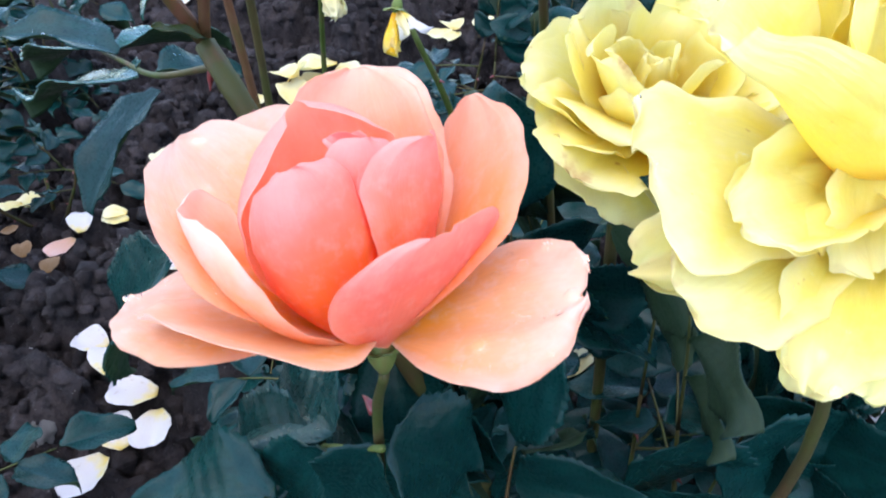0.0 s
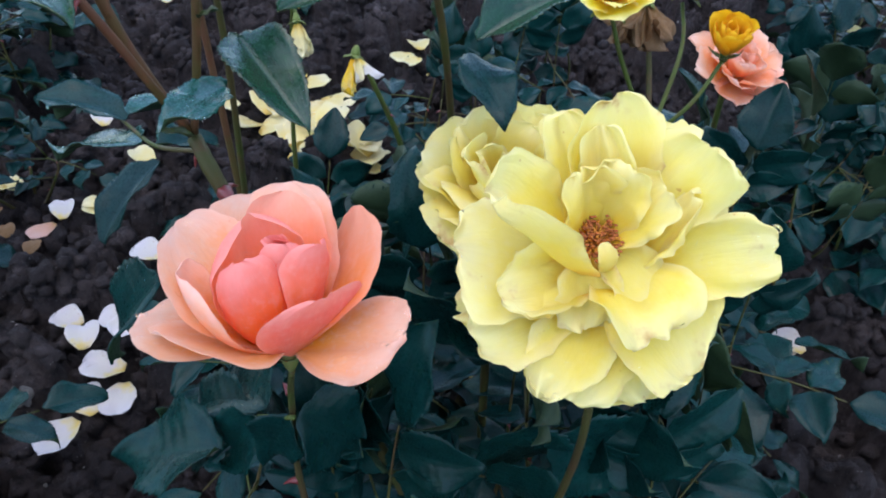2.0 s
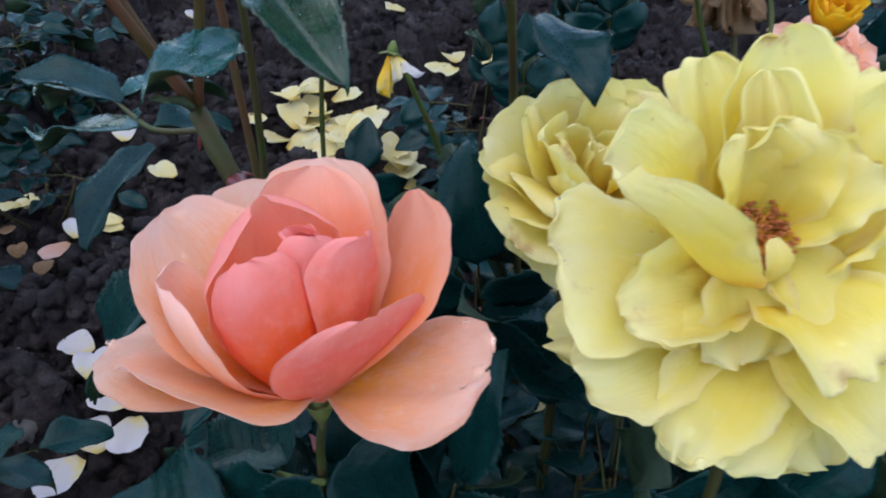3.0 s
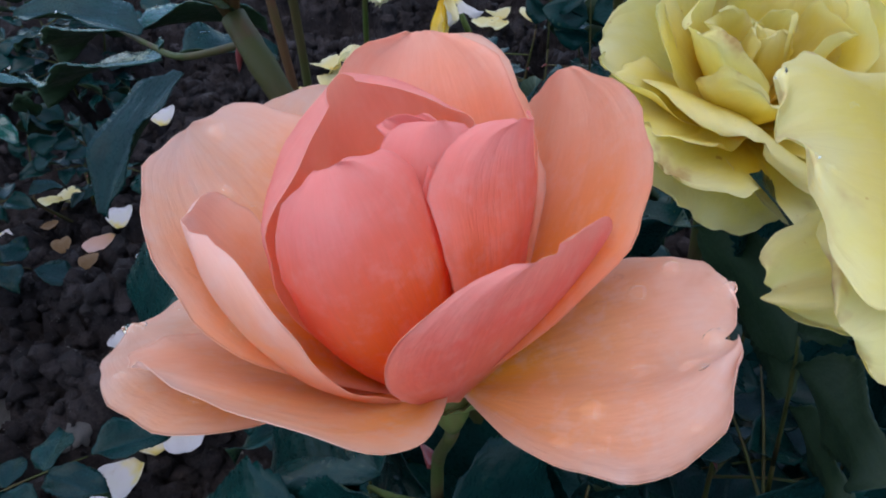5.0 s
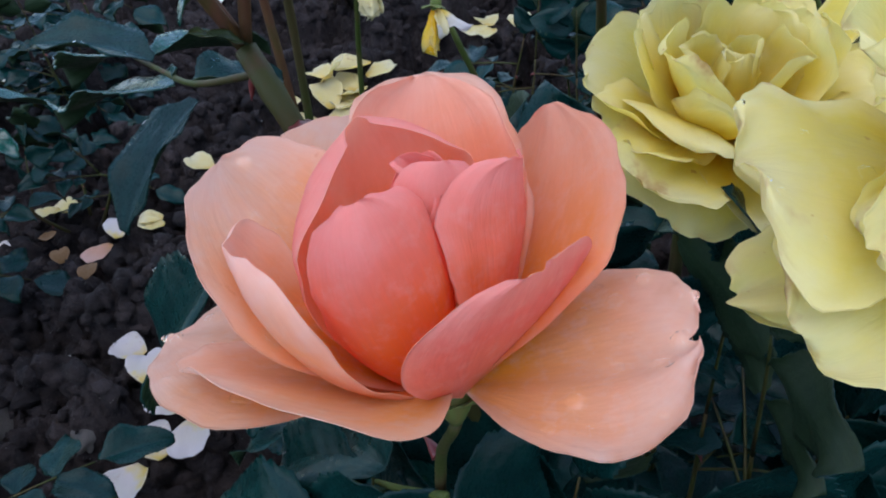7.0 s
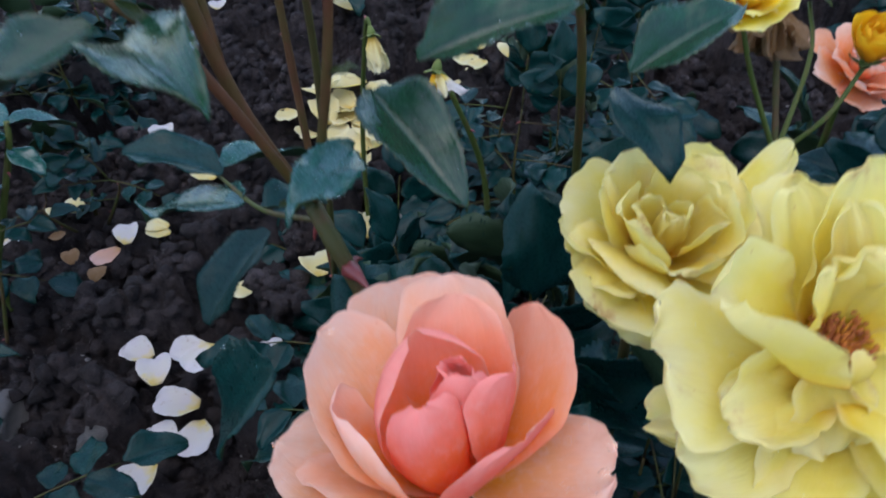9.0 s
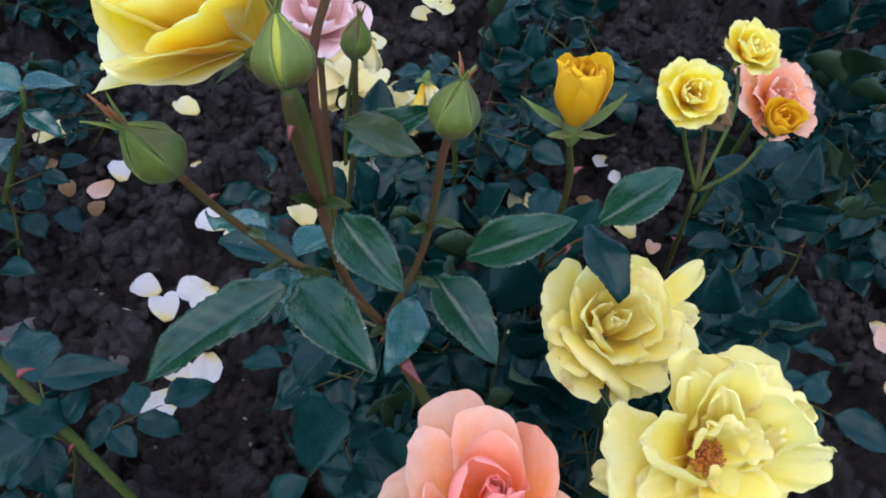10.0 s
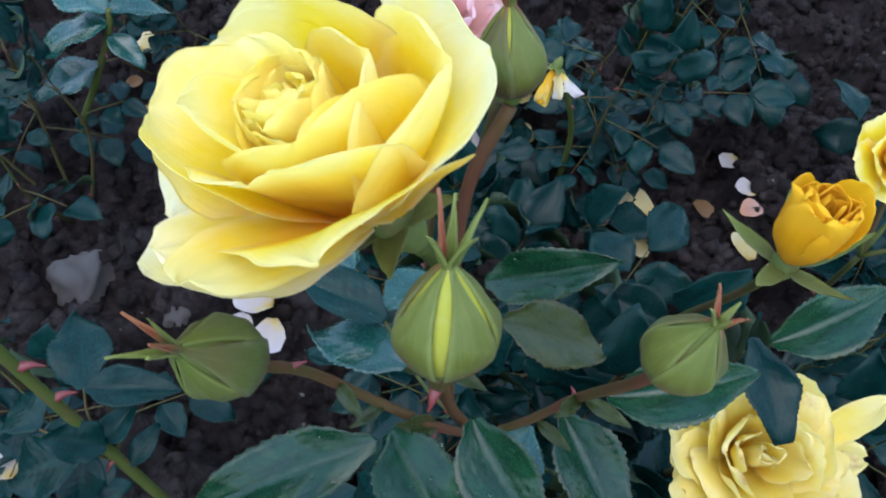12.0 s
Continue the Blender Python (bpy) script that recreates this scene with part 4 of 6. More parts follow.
petal(yellow_bloom, YELLOW_AT, [YELLOW_IN, YELLOW_OUT], az=173.93, e0=41.71, e1=57.33, L=54.91, W=20.77, cup=77.34, twist=22.66, skew=-0.14, m=0.61, q=2.71, r0=3.67, z0=6.13, lip=27.6, b=0.32, ruffle=1.6, crinkle=1.6, ragged=1.0, seed=214, nu=29, nv=30)
petal(yellow_bloom, YELLOW_AT, [YELLOW_IN, YELLOW_OUT], az=-170.5, e0=33.19, e1=13.65, L=39.21, W=13.03, cup=38.73, twist=-7.45, skew=0.16, m=0.59, q=2.4, r0=2.93, z0=6.41, lip=23.57, b=0.32, ruffle=1.6, crinkle=1.6, ragged=1.0, seed=215, nu=29, nv=30)
petal(yellow_bloom, YELLOW_AT, [YELLOW_IN, YELLOW_OUT], az=8.33, e0=41.41, e1=69.12, L=42.74, W=7.63, cup=30.32, twist=-8.89, skew=0.25, m=0.7, q=2.68, r0=3.5, z0=4.79, lip=1.06, b=0.31, ruffle=1.6, crinkle=1.6, ragged=1.0, seed=216, nu=29, nv=30)
petal(yellow_bloom, YELLOW_AT, [YELLOW_IN, YELLOW_OUT], az=76.19, e0=51.57, e1=54.19, L=52.38, W=11.28, cup=51.62, twist=-4.99, skew=0.27, m=0.6, q=2.51, r0=2.47, z0=4.99, lip=10.01, b=0.3, ruffle=1.6, crinkle=1.6, ragged=1.0, seed=217, nu=29, nv=30)
drops(yellow_bloom, YELLOW_AT, 10, 150, az=2.83, e0=34.43, e1=10.5, L=56.38, W=15.11, cup=39.38, twist=21.67, skew=-0.08, m=0.74, q=2.77, r0=3.7, z0=2.91, lip=23.75, b=0.31, ruffle=1.6, crinkle=1.6, ragged=1.0, seed=204, nu=29, nv=30)
drops(yellow_bloom, YELLOW_AT, 7, 230, az=170.67, e0=23.56, e1=10.53, L=50.55, W=23.96, cup=-14.94, twist=11.38, skew=-0.02, m=0.7, q=2.91, r0=3.98, z0=2.14, lip=15.16, b=0.33, ruffle=1.6, crinkle=1.6, ragged=1.0, seed=212, nu=29, nv=30)
drops(yellow_bloom, YELLOW_AT, 5, 160, az=-50.05, e0=58.24, e1=-10.02, L=31.09, W=21.58, cup=42.22, twist=-20.93, skew=-0.03, m=0.7, q=2.78, r0=2.87, z0=7.54, lip=38.87, b=0.3, ruffle=1.6, crinkle=1.6, ragged=1.0, seed=205, nu=29, nv=30)
drops(yellow_bloom, YELLOW_AT, 6, 180, az=-114.6, e0=18.84, e1=-21.62, L=46.1, W=14.66, cup=21.81, twist=-4.67, skew=-0.06, m=0.6, q=1.72, r0=2.56, z0=2.48, lip=-5.02, b=0.32, ruffle=1.6, crinkle=1.6, ragged=1.0, seed=207, nu=29, nv=30)
drops(yellow_bloom, YELLOW_AT, 4, 170, az=-43.63, e0=18.75, e1=-13.31, L=42.61, W=23.37, cup=32.77, twist=-8.25, skew=-0.12, m=0.65, q=2.16, r0=2.6, z0=2.71, lip=-6.07, b=0.31, ruffle=1.6, crinkle=1.6, ragged=1.0, seed=206, nu=29, nv=30)
# the loose inner petals stand round a heart that has risen above the old claws
YELLOW_HEART = pose(0.087, 0.127, 0.4015, 30, 0, 0)
for k, (az, e0, e1, length, half, cup, lip) in enumerate(((72, 58, 66, 30, 13, 45, 20), (118, 60, 68, 30, 12, 45, 16), (28, 44, 48, 30, 12, 40, 14), (262, 2, -34, 26, 12, 30, 20), (318, 6, -20, 28, 12, 28, 20))):
    petal(yellow_bloom, YELLOW_HEART, [YELLOW_IN, YELLOW_OUT], az=az, e0=e0, e1=e1, L=length, W=half, cup=cup, lip=lip, q=3.0, b=0.4, ruffle=1.7, crinkle=0.9, ragged=1.0, seed=190 + k, nu=25, nv=26)
petal(yellow_bloom, YELLOW_HEART, [YELLOW_IN, YELLOW_OUT], az=285, e0=40, e1=190, L=17, W=3.6, cup=30, r0=9, lip=0, ruffle=0.3, seed=62)


def stamens(parent, m, count, radius, seed):
    rng = random.Random(seed)
    for k in range(count):
        a, lean = rng.uniform(0, 6.28), rng.uniform(0, 1)
        r = radius * lean
        foot = Vector((math.cos(a) * r * 0.4, math.sin(a) * r * 0.4, 0.004))
        top = Vector((math.cos(a) * r, math.sin(a) * r, 0.006 + 0.004 * rng.random()))
        pts = [m @ foot, m @ foot.lerp(top, 0.6) + m.to_3x3() @ Vector((0, 0, 0.001)), m @ top]
        me = tube_mesh("stamen", pts, 0.00035, 0.00028, [STAMEN], 4, 2)
        ob = under(new("stamen", me), parent)
    knob = rock_mesh("anther", seed, ANTHER, 0.3, 1)
    for k in range(count):
        a, r = rng.uniform(0, 6.28), radius * math.sqrt(rng.random())
        p = m @ Vector((math.cos(a) * r, math.sin(a) * r, 0.0065 + 0.0035 * rng.random()))
        under(new("anther", knob), parent, Matrix.Translation(p) @ Matrix.Diagonal((0.0008, 0.0006, 0.0005, 1)))


stamens(yellow_bloom, YELLOW_HEART, 170, 0.0090, 7)

leaf(yellow, (0.064, 0.150, 0.262), (0.104, 0.172, 0.205), (-0.1, -1, 0.25), 1.2, LEAFLETS[0])
leaf(yellow, (0.096, 0.160, 0.245), (0.160, 0.180, 0.205), (0, -1, 0.3), 1.1, LEAFLETS[1])
leaf(yellow, (0.024, 0.170, 0.245), (0.044, 0.200, 0.190), (0, -1, 0.35), 1.2, LEAFLETS[3])
leaf(yellow, (0.092, 0.140, 0.250), (0.080, 0.150, 0.190), (-0.4, -0.8, 0.5), 1.1, LEAFLETS[5])

# -- the smaller pale yellow rose behind it --
second = thing("rose_plant", (0.075, 0.250, 0.0), "pale yellow rose half hidden behind a larger bloom", "rose")
SECOND_AT = pose(0.070, 0.222, 0.348, 14, 4, 0)
stem(second, [(0.075, 0.250, -0.01), (0.074, 0.245, 0.14), (0.066, 0.226, 0.344)], 0.0034, 0.0024, CANE, 3, 3)
second_bloom = bloom(second, SECOND_AT, "pale yellow rose flower with drooping outer petals", 1.0, seed=3, droop=-70)
petal(second_bloom, SECOND_AT, [YELLOW_IN, YELLOW_OUT], az=159.94, e0=22.16, e1=25.17, L=43.31, W=30.16, cup=24.09, twist=11.2, skew=-0.02, m=0.65, q=2.69, r0=3.4, z0=1.4, lip=30.72, b=0.33, ruffle=1.2, crinkle=0.8, ragged=1.0, seed=300, nu=27, nv=28)
petal(second_bloom, SECOND_AT, [YELLOW_IN, YELLOW_OUT], az=232.06, e0=27.4, e1=15.72, L=49.34, W=20.11, cup=6.39, twist=-9.06, skew=-0.03, m=0.64, q=2.62, r0=3.23, z0=2.23, lip=1.48, b=0.32, ruffle=1.2, crinkle=0.8, ragged=1.0, seed=301, nu=27, nv=28)
petal(second_bloom, SECOND_AT, [YELLOW_IN, YELLOW_OUT], az=25.33, e0=38.57, e1=51.75, L=45.36, W=24.91, cup=25.26, twist=-8.16, skew=0.23, m=0.68, q=2.81, r0=3.12, z0=2.47, lip=13.95, b=0.31, ruffle=1.2, crinkle=0.8, ragged=1.0, seed=303, nu=27, nv=28)
petal(second_bloom, SECOND_AT, [YELLOW_IN, YELLOW_OUT], az=21.86, e0=34.4, e1=25.65, L=70.34, W=8.67, cup=43.13, twist=3.01, skew=0.16, m=0.63, q=2.66, r0=3.69, z0=2.93, lip=14.02, b=0.3, ruffle=1.2, crinkle=0.8, ragged=1.0, seed=304, nu=27, nv=28)
petal(second_bloom, SECOND_AT, [YELLOW_IN, YELLOW_OUT], az=8.41, e0=31.33, e1=13.15, L=55.4, W=9.98, cup=34.67, twist=-1.53, skew=-0.01, m=0.62, q=2.58, r0=3.08, z0=2.56, lip=15.26, b=0.3, ruffle=1.2, crinkle=0.8, ragged=1.0, seed=305, nu=27, nv=28)
petal(second_bloom, SECOND_AT, [YELLOW_IN, YELLOW_OUT], az=247.15, e0=51.37, e1=26.97, L=40.21, W=27.65, cup=-17.91, twist=-17.3, skew=0.09, m=0.63, q=2.57, r0=2.91, z0=2.74, lip=45.69, b=0.33, ruffle=1.2, crinkle=0.8, ragged=1.0, seed=306, nu=27, nv=28)
petal(second_bloom, SECOND_AT, [YELLOW_IN, YELLOW_OUT], az=239.89, e0=5.46, e1=-28.76, L=33.98, W=21.09, cup=22.4, twist=-13.38, skew=0.05, m=0.63, q=2.47, r0=3.26, z0=1.57, lip=2.6, b=0.31, ruffle=1.2, crinkle=0.8, ragged=1.0, seed=307, nu=27, nv=28)
petal(second_bloom, SECOND_AT, [YELLOW_IN, YELLOW_OUT], az=23.39, e0=23.32, e1=23, L=45.36, W=34.49, cup=13.87, twist=-9.77, skew=-0.11, m=0.62, q=2.42, r0=3.01, z0=2.74, lip=28.86, b=0.3, ruffle=1.2, crinkle=0.8, ragged=1.0, seed=340, nu=27, nv=28)
petal(second_bloom, SECOND_AT, [YELLOW_IN, YELLOW_OUT], az=192, e0=52, e1=74, L=41, W=19, cup=50, lip=26, q=2.6, ruffle=1.2, crinkle=0.7, ragged=0.8, seed=303, nu=25, nv=26)
petal(second_bloom, SECOND_AT, [YELLOW_IN, YELLOW_OUT], az=112, e0=44, e1=50, L=45, W=21, cup=40, lip=18, q=2.8, ruffle=1.5, crinkle=0.9, ragged=1.2, seed=308, nu=25, nv=26)
petal(second_bloom, SECOND_AT, [YELLOW_IN, YELLOW_OUT], az=262, e0=46, e1=62, L=38, W=20, cup=50, lip=34, q=2.6, ruffle=1.3, crinkle=0.8, ragged=1.0, seed=309, nu=25, nv=26)
for k, (az, e0, e1, length, half, lip) in enumerate(((205, 30, 18, 42, 20, 24), (285, 22, -6, 42, 21, 20), (318, 28, 10, 44, 20, 24), (350, 36, 30, 44, 19, 22), (70, 42, 48, 46, 19, 18), (145, 44, 54, 42, 19, 22), (20, 54, 72, 42, 20, 20), (55, 58, 76, 40, 18, 16))):
    petal(second_bloom, SECOND_AT, [YELLOW_IN, YELLOW_OUT], az=az, e0=e0, e1=e1, L=length, W=half, cup=32, lip=lip, q=2.9, ruffle=1.6, crinkle=1.0, ragged=1.2, seed=320 + k, nu=25, nv=26)
whorl(second_bloom, SECOND_AT, [YELLOW_IN, YELLOW_OUT], [(2, 62, 80, 38, 13, 60, 14), (3, 74, 94, 35, 8.5, 85, 6), (2, 82, 102, 33, 5, 105, 0)], 9, 1.1, crinkle=0.8, ragged=0.9, q=2.8, fine=21, foot=8.0)

leaf(second, (0.050, 0.205, 0.268), (0.098, 0.262, 0.232), (0, -0.4, 1), 1.1, LEAFLETS[0])
leaf(second, (0.060, 0.225, 0.250), (0.028, 0.222, 0.300), (-0.5, -0.8, 0.2), 1.2, LEAFLETS[3])

# -- the golden rose and the three buds on one cane --
cluster = thing("rose_plant", (0.045, 0.200, 0.0), "golden yellow rose and three green buds on one branching cane", "rose")
NODE = (-0.061, 0.196, 0.402)
stem(cluster, [(0.045, 0.200, -0.01), (0.020, 0.190, 0.16), (-0.025, 0.178, 0.315), (-0.050, 0.184, 0.384), NODE], 0.0038, 0.0031, CANE, 6, 4, label="thick green-brown thorny cane", thorn_size=0.008)
stem(cluster, [NODE, (-0.083, 0.178, 0.465), (-0.100, 0.176, 0.485), (-0.119, 0.170, 0.520), (-0.126, 0.158, 0.553)], 0.0018, 0.0014, CANE_RED, 2, 5, thorn_size=0.004)
stem(cluster, [NODE, (-0.078, 0.190, 0.450), (-0.087, 0.180, 0.520), (-0.088, 0.152, 0.578), (-0.088, 0.1472, 0.5965)], 0.0021, 0.0020, CANE_RED, 2, 6, thorn_size=0.004)
stem(cluster, [NODE, (-0.050, 0.190, 0.450), (-0.044, 0.184, 0.494), (-0.044, 0.170, 0.545), (-0.043, 0.166, 0.564)], 0.0016, 0.0014, CANE_RED, 1, 7, thorn_size=0.004)
stem(cluster, [(-0.084, 0.187, 0.490), (-0.088, 0.190, 0.530), (-0.091, 0.186, 0.558), (-0.0955, 0.1802, 0.5745)], 0.0021, 0.0018, CANE_GREEN, 0, 8)
for spot, seed in (((-0.0335, 0.180, 0.336), 1), ((-0.0360, 0.1805, 0.344), 4), ((-0.0500, 0.184, 0.384), 9)):
    thorn(cluster, spot, (-0.015, 0.002, 0.040), 0.0030, random.Random(seed), 0.011)
GOLDEN_AT = pose(-0.1012, 0.1806, 0.5832, -2.4, -34.6, 0)
golden_bloom = bloom(cluster, GOLDEN_AT, "golden yellow rose flower with paler petal rims", 1.0, seed=4, droop=-20, sepal_len=14)
petal(golden_bloom, GOLDEN_AT, [GOLD_WORN, GOLD_OUT], az=21.66, e0=50.82, e1=17.89, L=37.9, W=24.09, cup=32.09, twist=3.57, skew=-0.16, m=0.75, q=2.44, r0=1.82, z0=4.62, lip=-16.53, b=0.29, ruffle=0.5, crinkle=0.5, ragged=0.5, seed=0, nu=27, nv=28)
petal(golden_bloom, GOLDEN_AT, [GOLD_IN, GOLD_OUT], az=127.19, e0=42.82, e1=66.79, L=42.48, W=27.89, cup=52.78, twist=-7.58, skew=0.11, m=0.52, q=2.18, r0=3.18, z0=2.29, lip=33.91, b=0.3, ruffle=0.5, crinkle=0.5, ragged=0.5, seed=0, nu=27, nv=28)
petal(golden_bloom, GOLDEN_AT, [GOLD_IN, GOLD_OUT], az=187.5, e0=53.18, e1=54.18, L=43.76, W=19.18, cup=57.58, twist=0.43, skew=-0.16, m=0.69, q=2.51, r0=2.2, z0=1.97, lip=4.16, b=0.31, ruffle=0.5, crinkle=0.5, ragged=0.5, seed=0, nu=27, nv=28)
petal(golden_bloom, GOLDEN_AT, [GOLD_WORN, GOLD_OUT], az=-165.1, e0=40.21, e1=0.96, L=41.92, W=22.08, cup=52.1, twist=-16.49, skew=-0.05, m=0.5, q=2.16, r0=3.75, z0=3.83, lip=39.56, b=0.26, ruffle=0.5, crinkle=0.5, ragged=0.5, seed=0, nu=27, nv=28)
petal(golden_bloom, GOLDEN_AT, [GOLD_WORN, GOLD_OUT], az=-140.06, e0=29.36, e1=43.89, L=38.17, W=12.41, cup=-3.99, twist=-8.46, skew=-0.13, m=0.6, q=2.2, r0=3.68, z0=2.65, lip=17.89, b=0.22, ruffle=0.5, crinkle=0.5, ragged=0.5, seed=0, nu=27, nv=28)
petal(golden_bloom, GOLDEN_AT, [GOLD_OUT, GOLD_OUT], az=-114.72, e0=41.6, e1=32.07, L=38, W=12.88, cup=8.12, twist=-3.69, skew=-0.01, m=0.69, q=2.44, r0=2.33, z0=4.66, lip=-1.4, b=0.29, ruffle=0.5, crinkle=0.5, ragged=0.5, seed=0, nu=27, nv=28)
petal(golden_bloom, GOLDEN_AT, [GOLD_IN, GOLD_OUT], az=-62.79, e0=55.08, e1=32.17, L=41.07, W=22.15, cup=14.95, twist=-10.08, skew=0, m=0.56, q=1.2, r0=3.64, z0=2.85, lip=44.2, b=0.28, ruffle=0.5, crinkle=0.5, ragged=0.5, seed=0, nu=27, nv=28)
petal(golden_bloom, GOLDEN_AT, [GOLD_IN, GOLD_OUT], az=7.58, e0=46.19, e1=46.25, L=36.03, W=22.45, cup=63.04, twist=3.99, skew=-0.01, m=0.58, q=2.6, r0=3.84, z0=2.43, lip=-9.5, b=0.28, ruffle=0.5, crinkle=0.5, ragged=0.5, seed=0, nu=27, nv=28)
petal(golden_bloom, GOLDEN_AT, [GOLD_IN, GOLD_OUT], az=-87.23, e0=63.77, e1=67.75, L=35.18, W=21.83, cup=24.53, twist=-9.68, skew=0.04, m=0.65, q=2.67, r0=2.37, z0=2.79, lip=31.49, b=0.31, ruffle=0.5, crinkle=0.5, ragged=0.5, seed=0, nu=27, nv=28)
petal(golden_bloom, GOLDEN_AT, [GOLD_IN, GOLD_OUT], az=196.01, e0=72.88, e1=71.78, L=40.9, W=13.07, cup=54.98, twist=8.79, skew=0.04, m=0.63, q=2.41, r0=1.96, z0=2.49, lip=-4.91, b=0.32, ruffle=0.5, crinkle=0.5, ragged=0.5, seed=0, nu=27, nv=28)
petal(golden_bloom, GOLDEN_AT, [GOLD_IN, GOLD_OUT], az=97.22, e0=78.78, e1=77.25, L=37.55, W=13.12, cup=41.55, twist=-12.41, skew=0.18, m=0.62, q=2.61, r0=1.94, z0=2.74, lip=18.31, b=0.31, ruffle=0.5, crinkle=0.5, ragged=0.5, seed=0, nu=27, nv=28)
petal(golden_bloom, GOLDEN_AT, [GOLD_IN, GOLD_OUT], az=27.09, e0=61.67, e1=72.49, L=32.61, W=20.59, cup=52.39, twist=3.27, skew=0.01, m=0.6, q=2.8, r0=2.71, z0=2.32, lip=9.04, b=0.31, ruffle=0.5, crinkle=0.5, ragged=0.5, seed=0, nu=27, nv=28)
petal(golden_bloom, GOLDEN_AT, [GOLD_HEART, GOLD_HEART], az=-55.45, e0=69.53, e1=74.99, L=33.41, W=20.18, cup=46.14, twist=-14.73, skew=-0, m=0.61, q=2.47, r0=3.82, z0=2.15, lip=10.9, b=0.3, ruffle=0.5, crinkle=0.3, ragged=0.5, seed=0, nu=25, nv=26)
whorl(golden_bloom, GOLDEN_AT, [GOLD_HEART, GOLD_HEART], [(3, 76, 80, 33.5, 13, 58, 16), (4, 79, 84, 34, 11, 64, 18), (4, 82, 90, 34, 8.5, 76, 16), (3, 85, 96, 33.5, 6.5, 92, 12), (3, 87, 102, 33, 4.5, 108, 4)], 11, 0.6, crinkle=0.4, ragged=0.5, q=2.6, fine=19, foot=10.0)


def bud(parent, base, tip, label, seed, fat=0.27, tails=10, spread=0.35, body=None, open_side=(), spin=0.0):
    """A closed bud: an egg wrapped in five sepals that follow its swell, their tails running past the tip."""
    base, tip = Vector(base), Vector(tip)
    n = (tip - base).length
    m = Matrix.Translation(base) @ (tip - base).to_track_quat("Z", "Y").to_matrix().to_4x4()

    def girth(f):
        return n * (fat * math.sin(math.pi * min(1.0, 0.10 + 0.90 * f) ** 0.76) ** 0.9 * (1 - 0.35 * max(0.0, f - 0.45)) + 0.012)

    hip = [(n * 0.075, -n * 0.16), (n * 0.11, -n * 0.10), (n * 0.14, -n * 0.04)]
    swell = [(girth(f) * 0.97, n * f) for f in (0.0, 0.06, 0.14, 0.24, 0.36, 0.48, 0.6, 0.72, 0.83, 0.92, 0.98)]
    if body:
        ob = under(new("bud", lathe("bud", swell[1:], [body], 20, 0.015, seed)), parent, m)
        cup = hip + [(r * 1.04, z) for r, z in swell[:3]]
        under(new("hip", lathe("hip", cup, [CALYX], 20, 0.01, seed)), ob, m)
    else:
        ob = under(new("bud", lathe("bud", hip + swell, [CALYX], 20, 0.015, seed)), parent, m)
    tagged(ob, label)
    rng = np.random.RandomState(seed)
    for k in range(5):
        mid = 2 * math.pi * k / 5 + seed + spin
        v = np.linspace(0, 1.0, 22)
        u = np.linspace(-1, 1, 9)
        uu, vv = np.meshgrid(u, v)
        tail = tails / 1000 * rng.uniform(0.6, 1.25)
        rise = np.minimum(vv / 0.72, 1.0)
        past = np.maximum(0.0, (vv - 0.72) / 0.28)
        layer = (1.0, 1.05, 1.015, 1.06, 1.03)[k]
        rad = np.vectorize(girth)(rise * 0.97) * layer + n * (0.018 * np.abs(uu) ** 4 + 0.016 * np.exp(-(uu / 0.12) ** 2)) * np.sin(np.pi * np.minimum(1, vv * 1.3)) + 0.0004 * np.sin(vv * 9 + k) * (1 - np.abs(uu))
        wide = (0.76 if k not in open_side else 0.56) * np.cos(np.minimum(1, rise) * 1.15) ** 0.9
        lean = rng.uniform(0.2, 1.0) * spread
        curl = rng.uniform(-1, 1) * 0.5
        ang = mid + uu * wide * (1 - past) ** 3
        r = rad + past * tail * lean
        narrow = (1 - past) ** 0.7 * 0.0006 * uu * (past > 0)
        x = r * np.cos(ang) - np.sin(mid + curl * past) * narrow
        y = r * np.sin(ang) + np.cos(mid + curl * past) * narrow
        z = n * rise * 0.97 + past * tail - past ** 2 * tail * lean * 0.5
        me = sheet("sepal", np.stack([x, y, z], -1), np.stack([uu, vv], -1), 0.0005, [SEPAL, SEPAL] if (k + seed) % 3 else [SEPAL_TIP, SEPAL_TIP])
        under(new("sepal", me), ob, m)
    return ob


bud(cluster, (-0.127, 0.157, 0.557), (-0.133, 0.149, 0.581), "green rosebud with long red-tipped sepals", 3, 0.29, tails=14, spread=0.5)
bud(cluster, (-0.088, 0.148, 0.598), (-0.090, 0.155, 0.6145), "fat green rosebud showing a sliver of yellow", 4, 0.40, tails=10, spread=0.5, body=BUD_CORE, open_side=(3, 4), spin=-0.85)
stem(cluster, [(-0.079, 0.189, 0.455), (-0.086, 0.196, 0.530), (-0.087, 0.204, 0.563), (-0.0812, 0.2125, 0.583)], 0.0017, 0.0016, CANE_RED, 0, 26)
bud(cluster, (-0.0815, 0.2145, 0.5855), (-0.0855, 0.2215, 0.6020), "slender green rosebud with a pale green slit", 8, 0.36, tails=9, spread=0.5, body=BUD_CORE, open_side=(2, 3))
bud(cluster, (-0.043, 0.166, 0.566), (-0.040, 0.168, 0.585), "closed green rosebud", 5, 0.37, tails=7, spread=0.9)
YL, DL, WL = LEAFLETS_YOUNG, LEAFLETS_DUSK, LEAFLETS_SKYLIT
leaf(cluster, (-0.100, 0.166, 0.481), (-0.161, 0.140, 0.455), (0.1, -0.1, 1), 0.72, YL[0], wet=7)
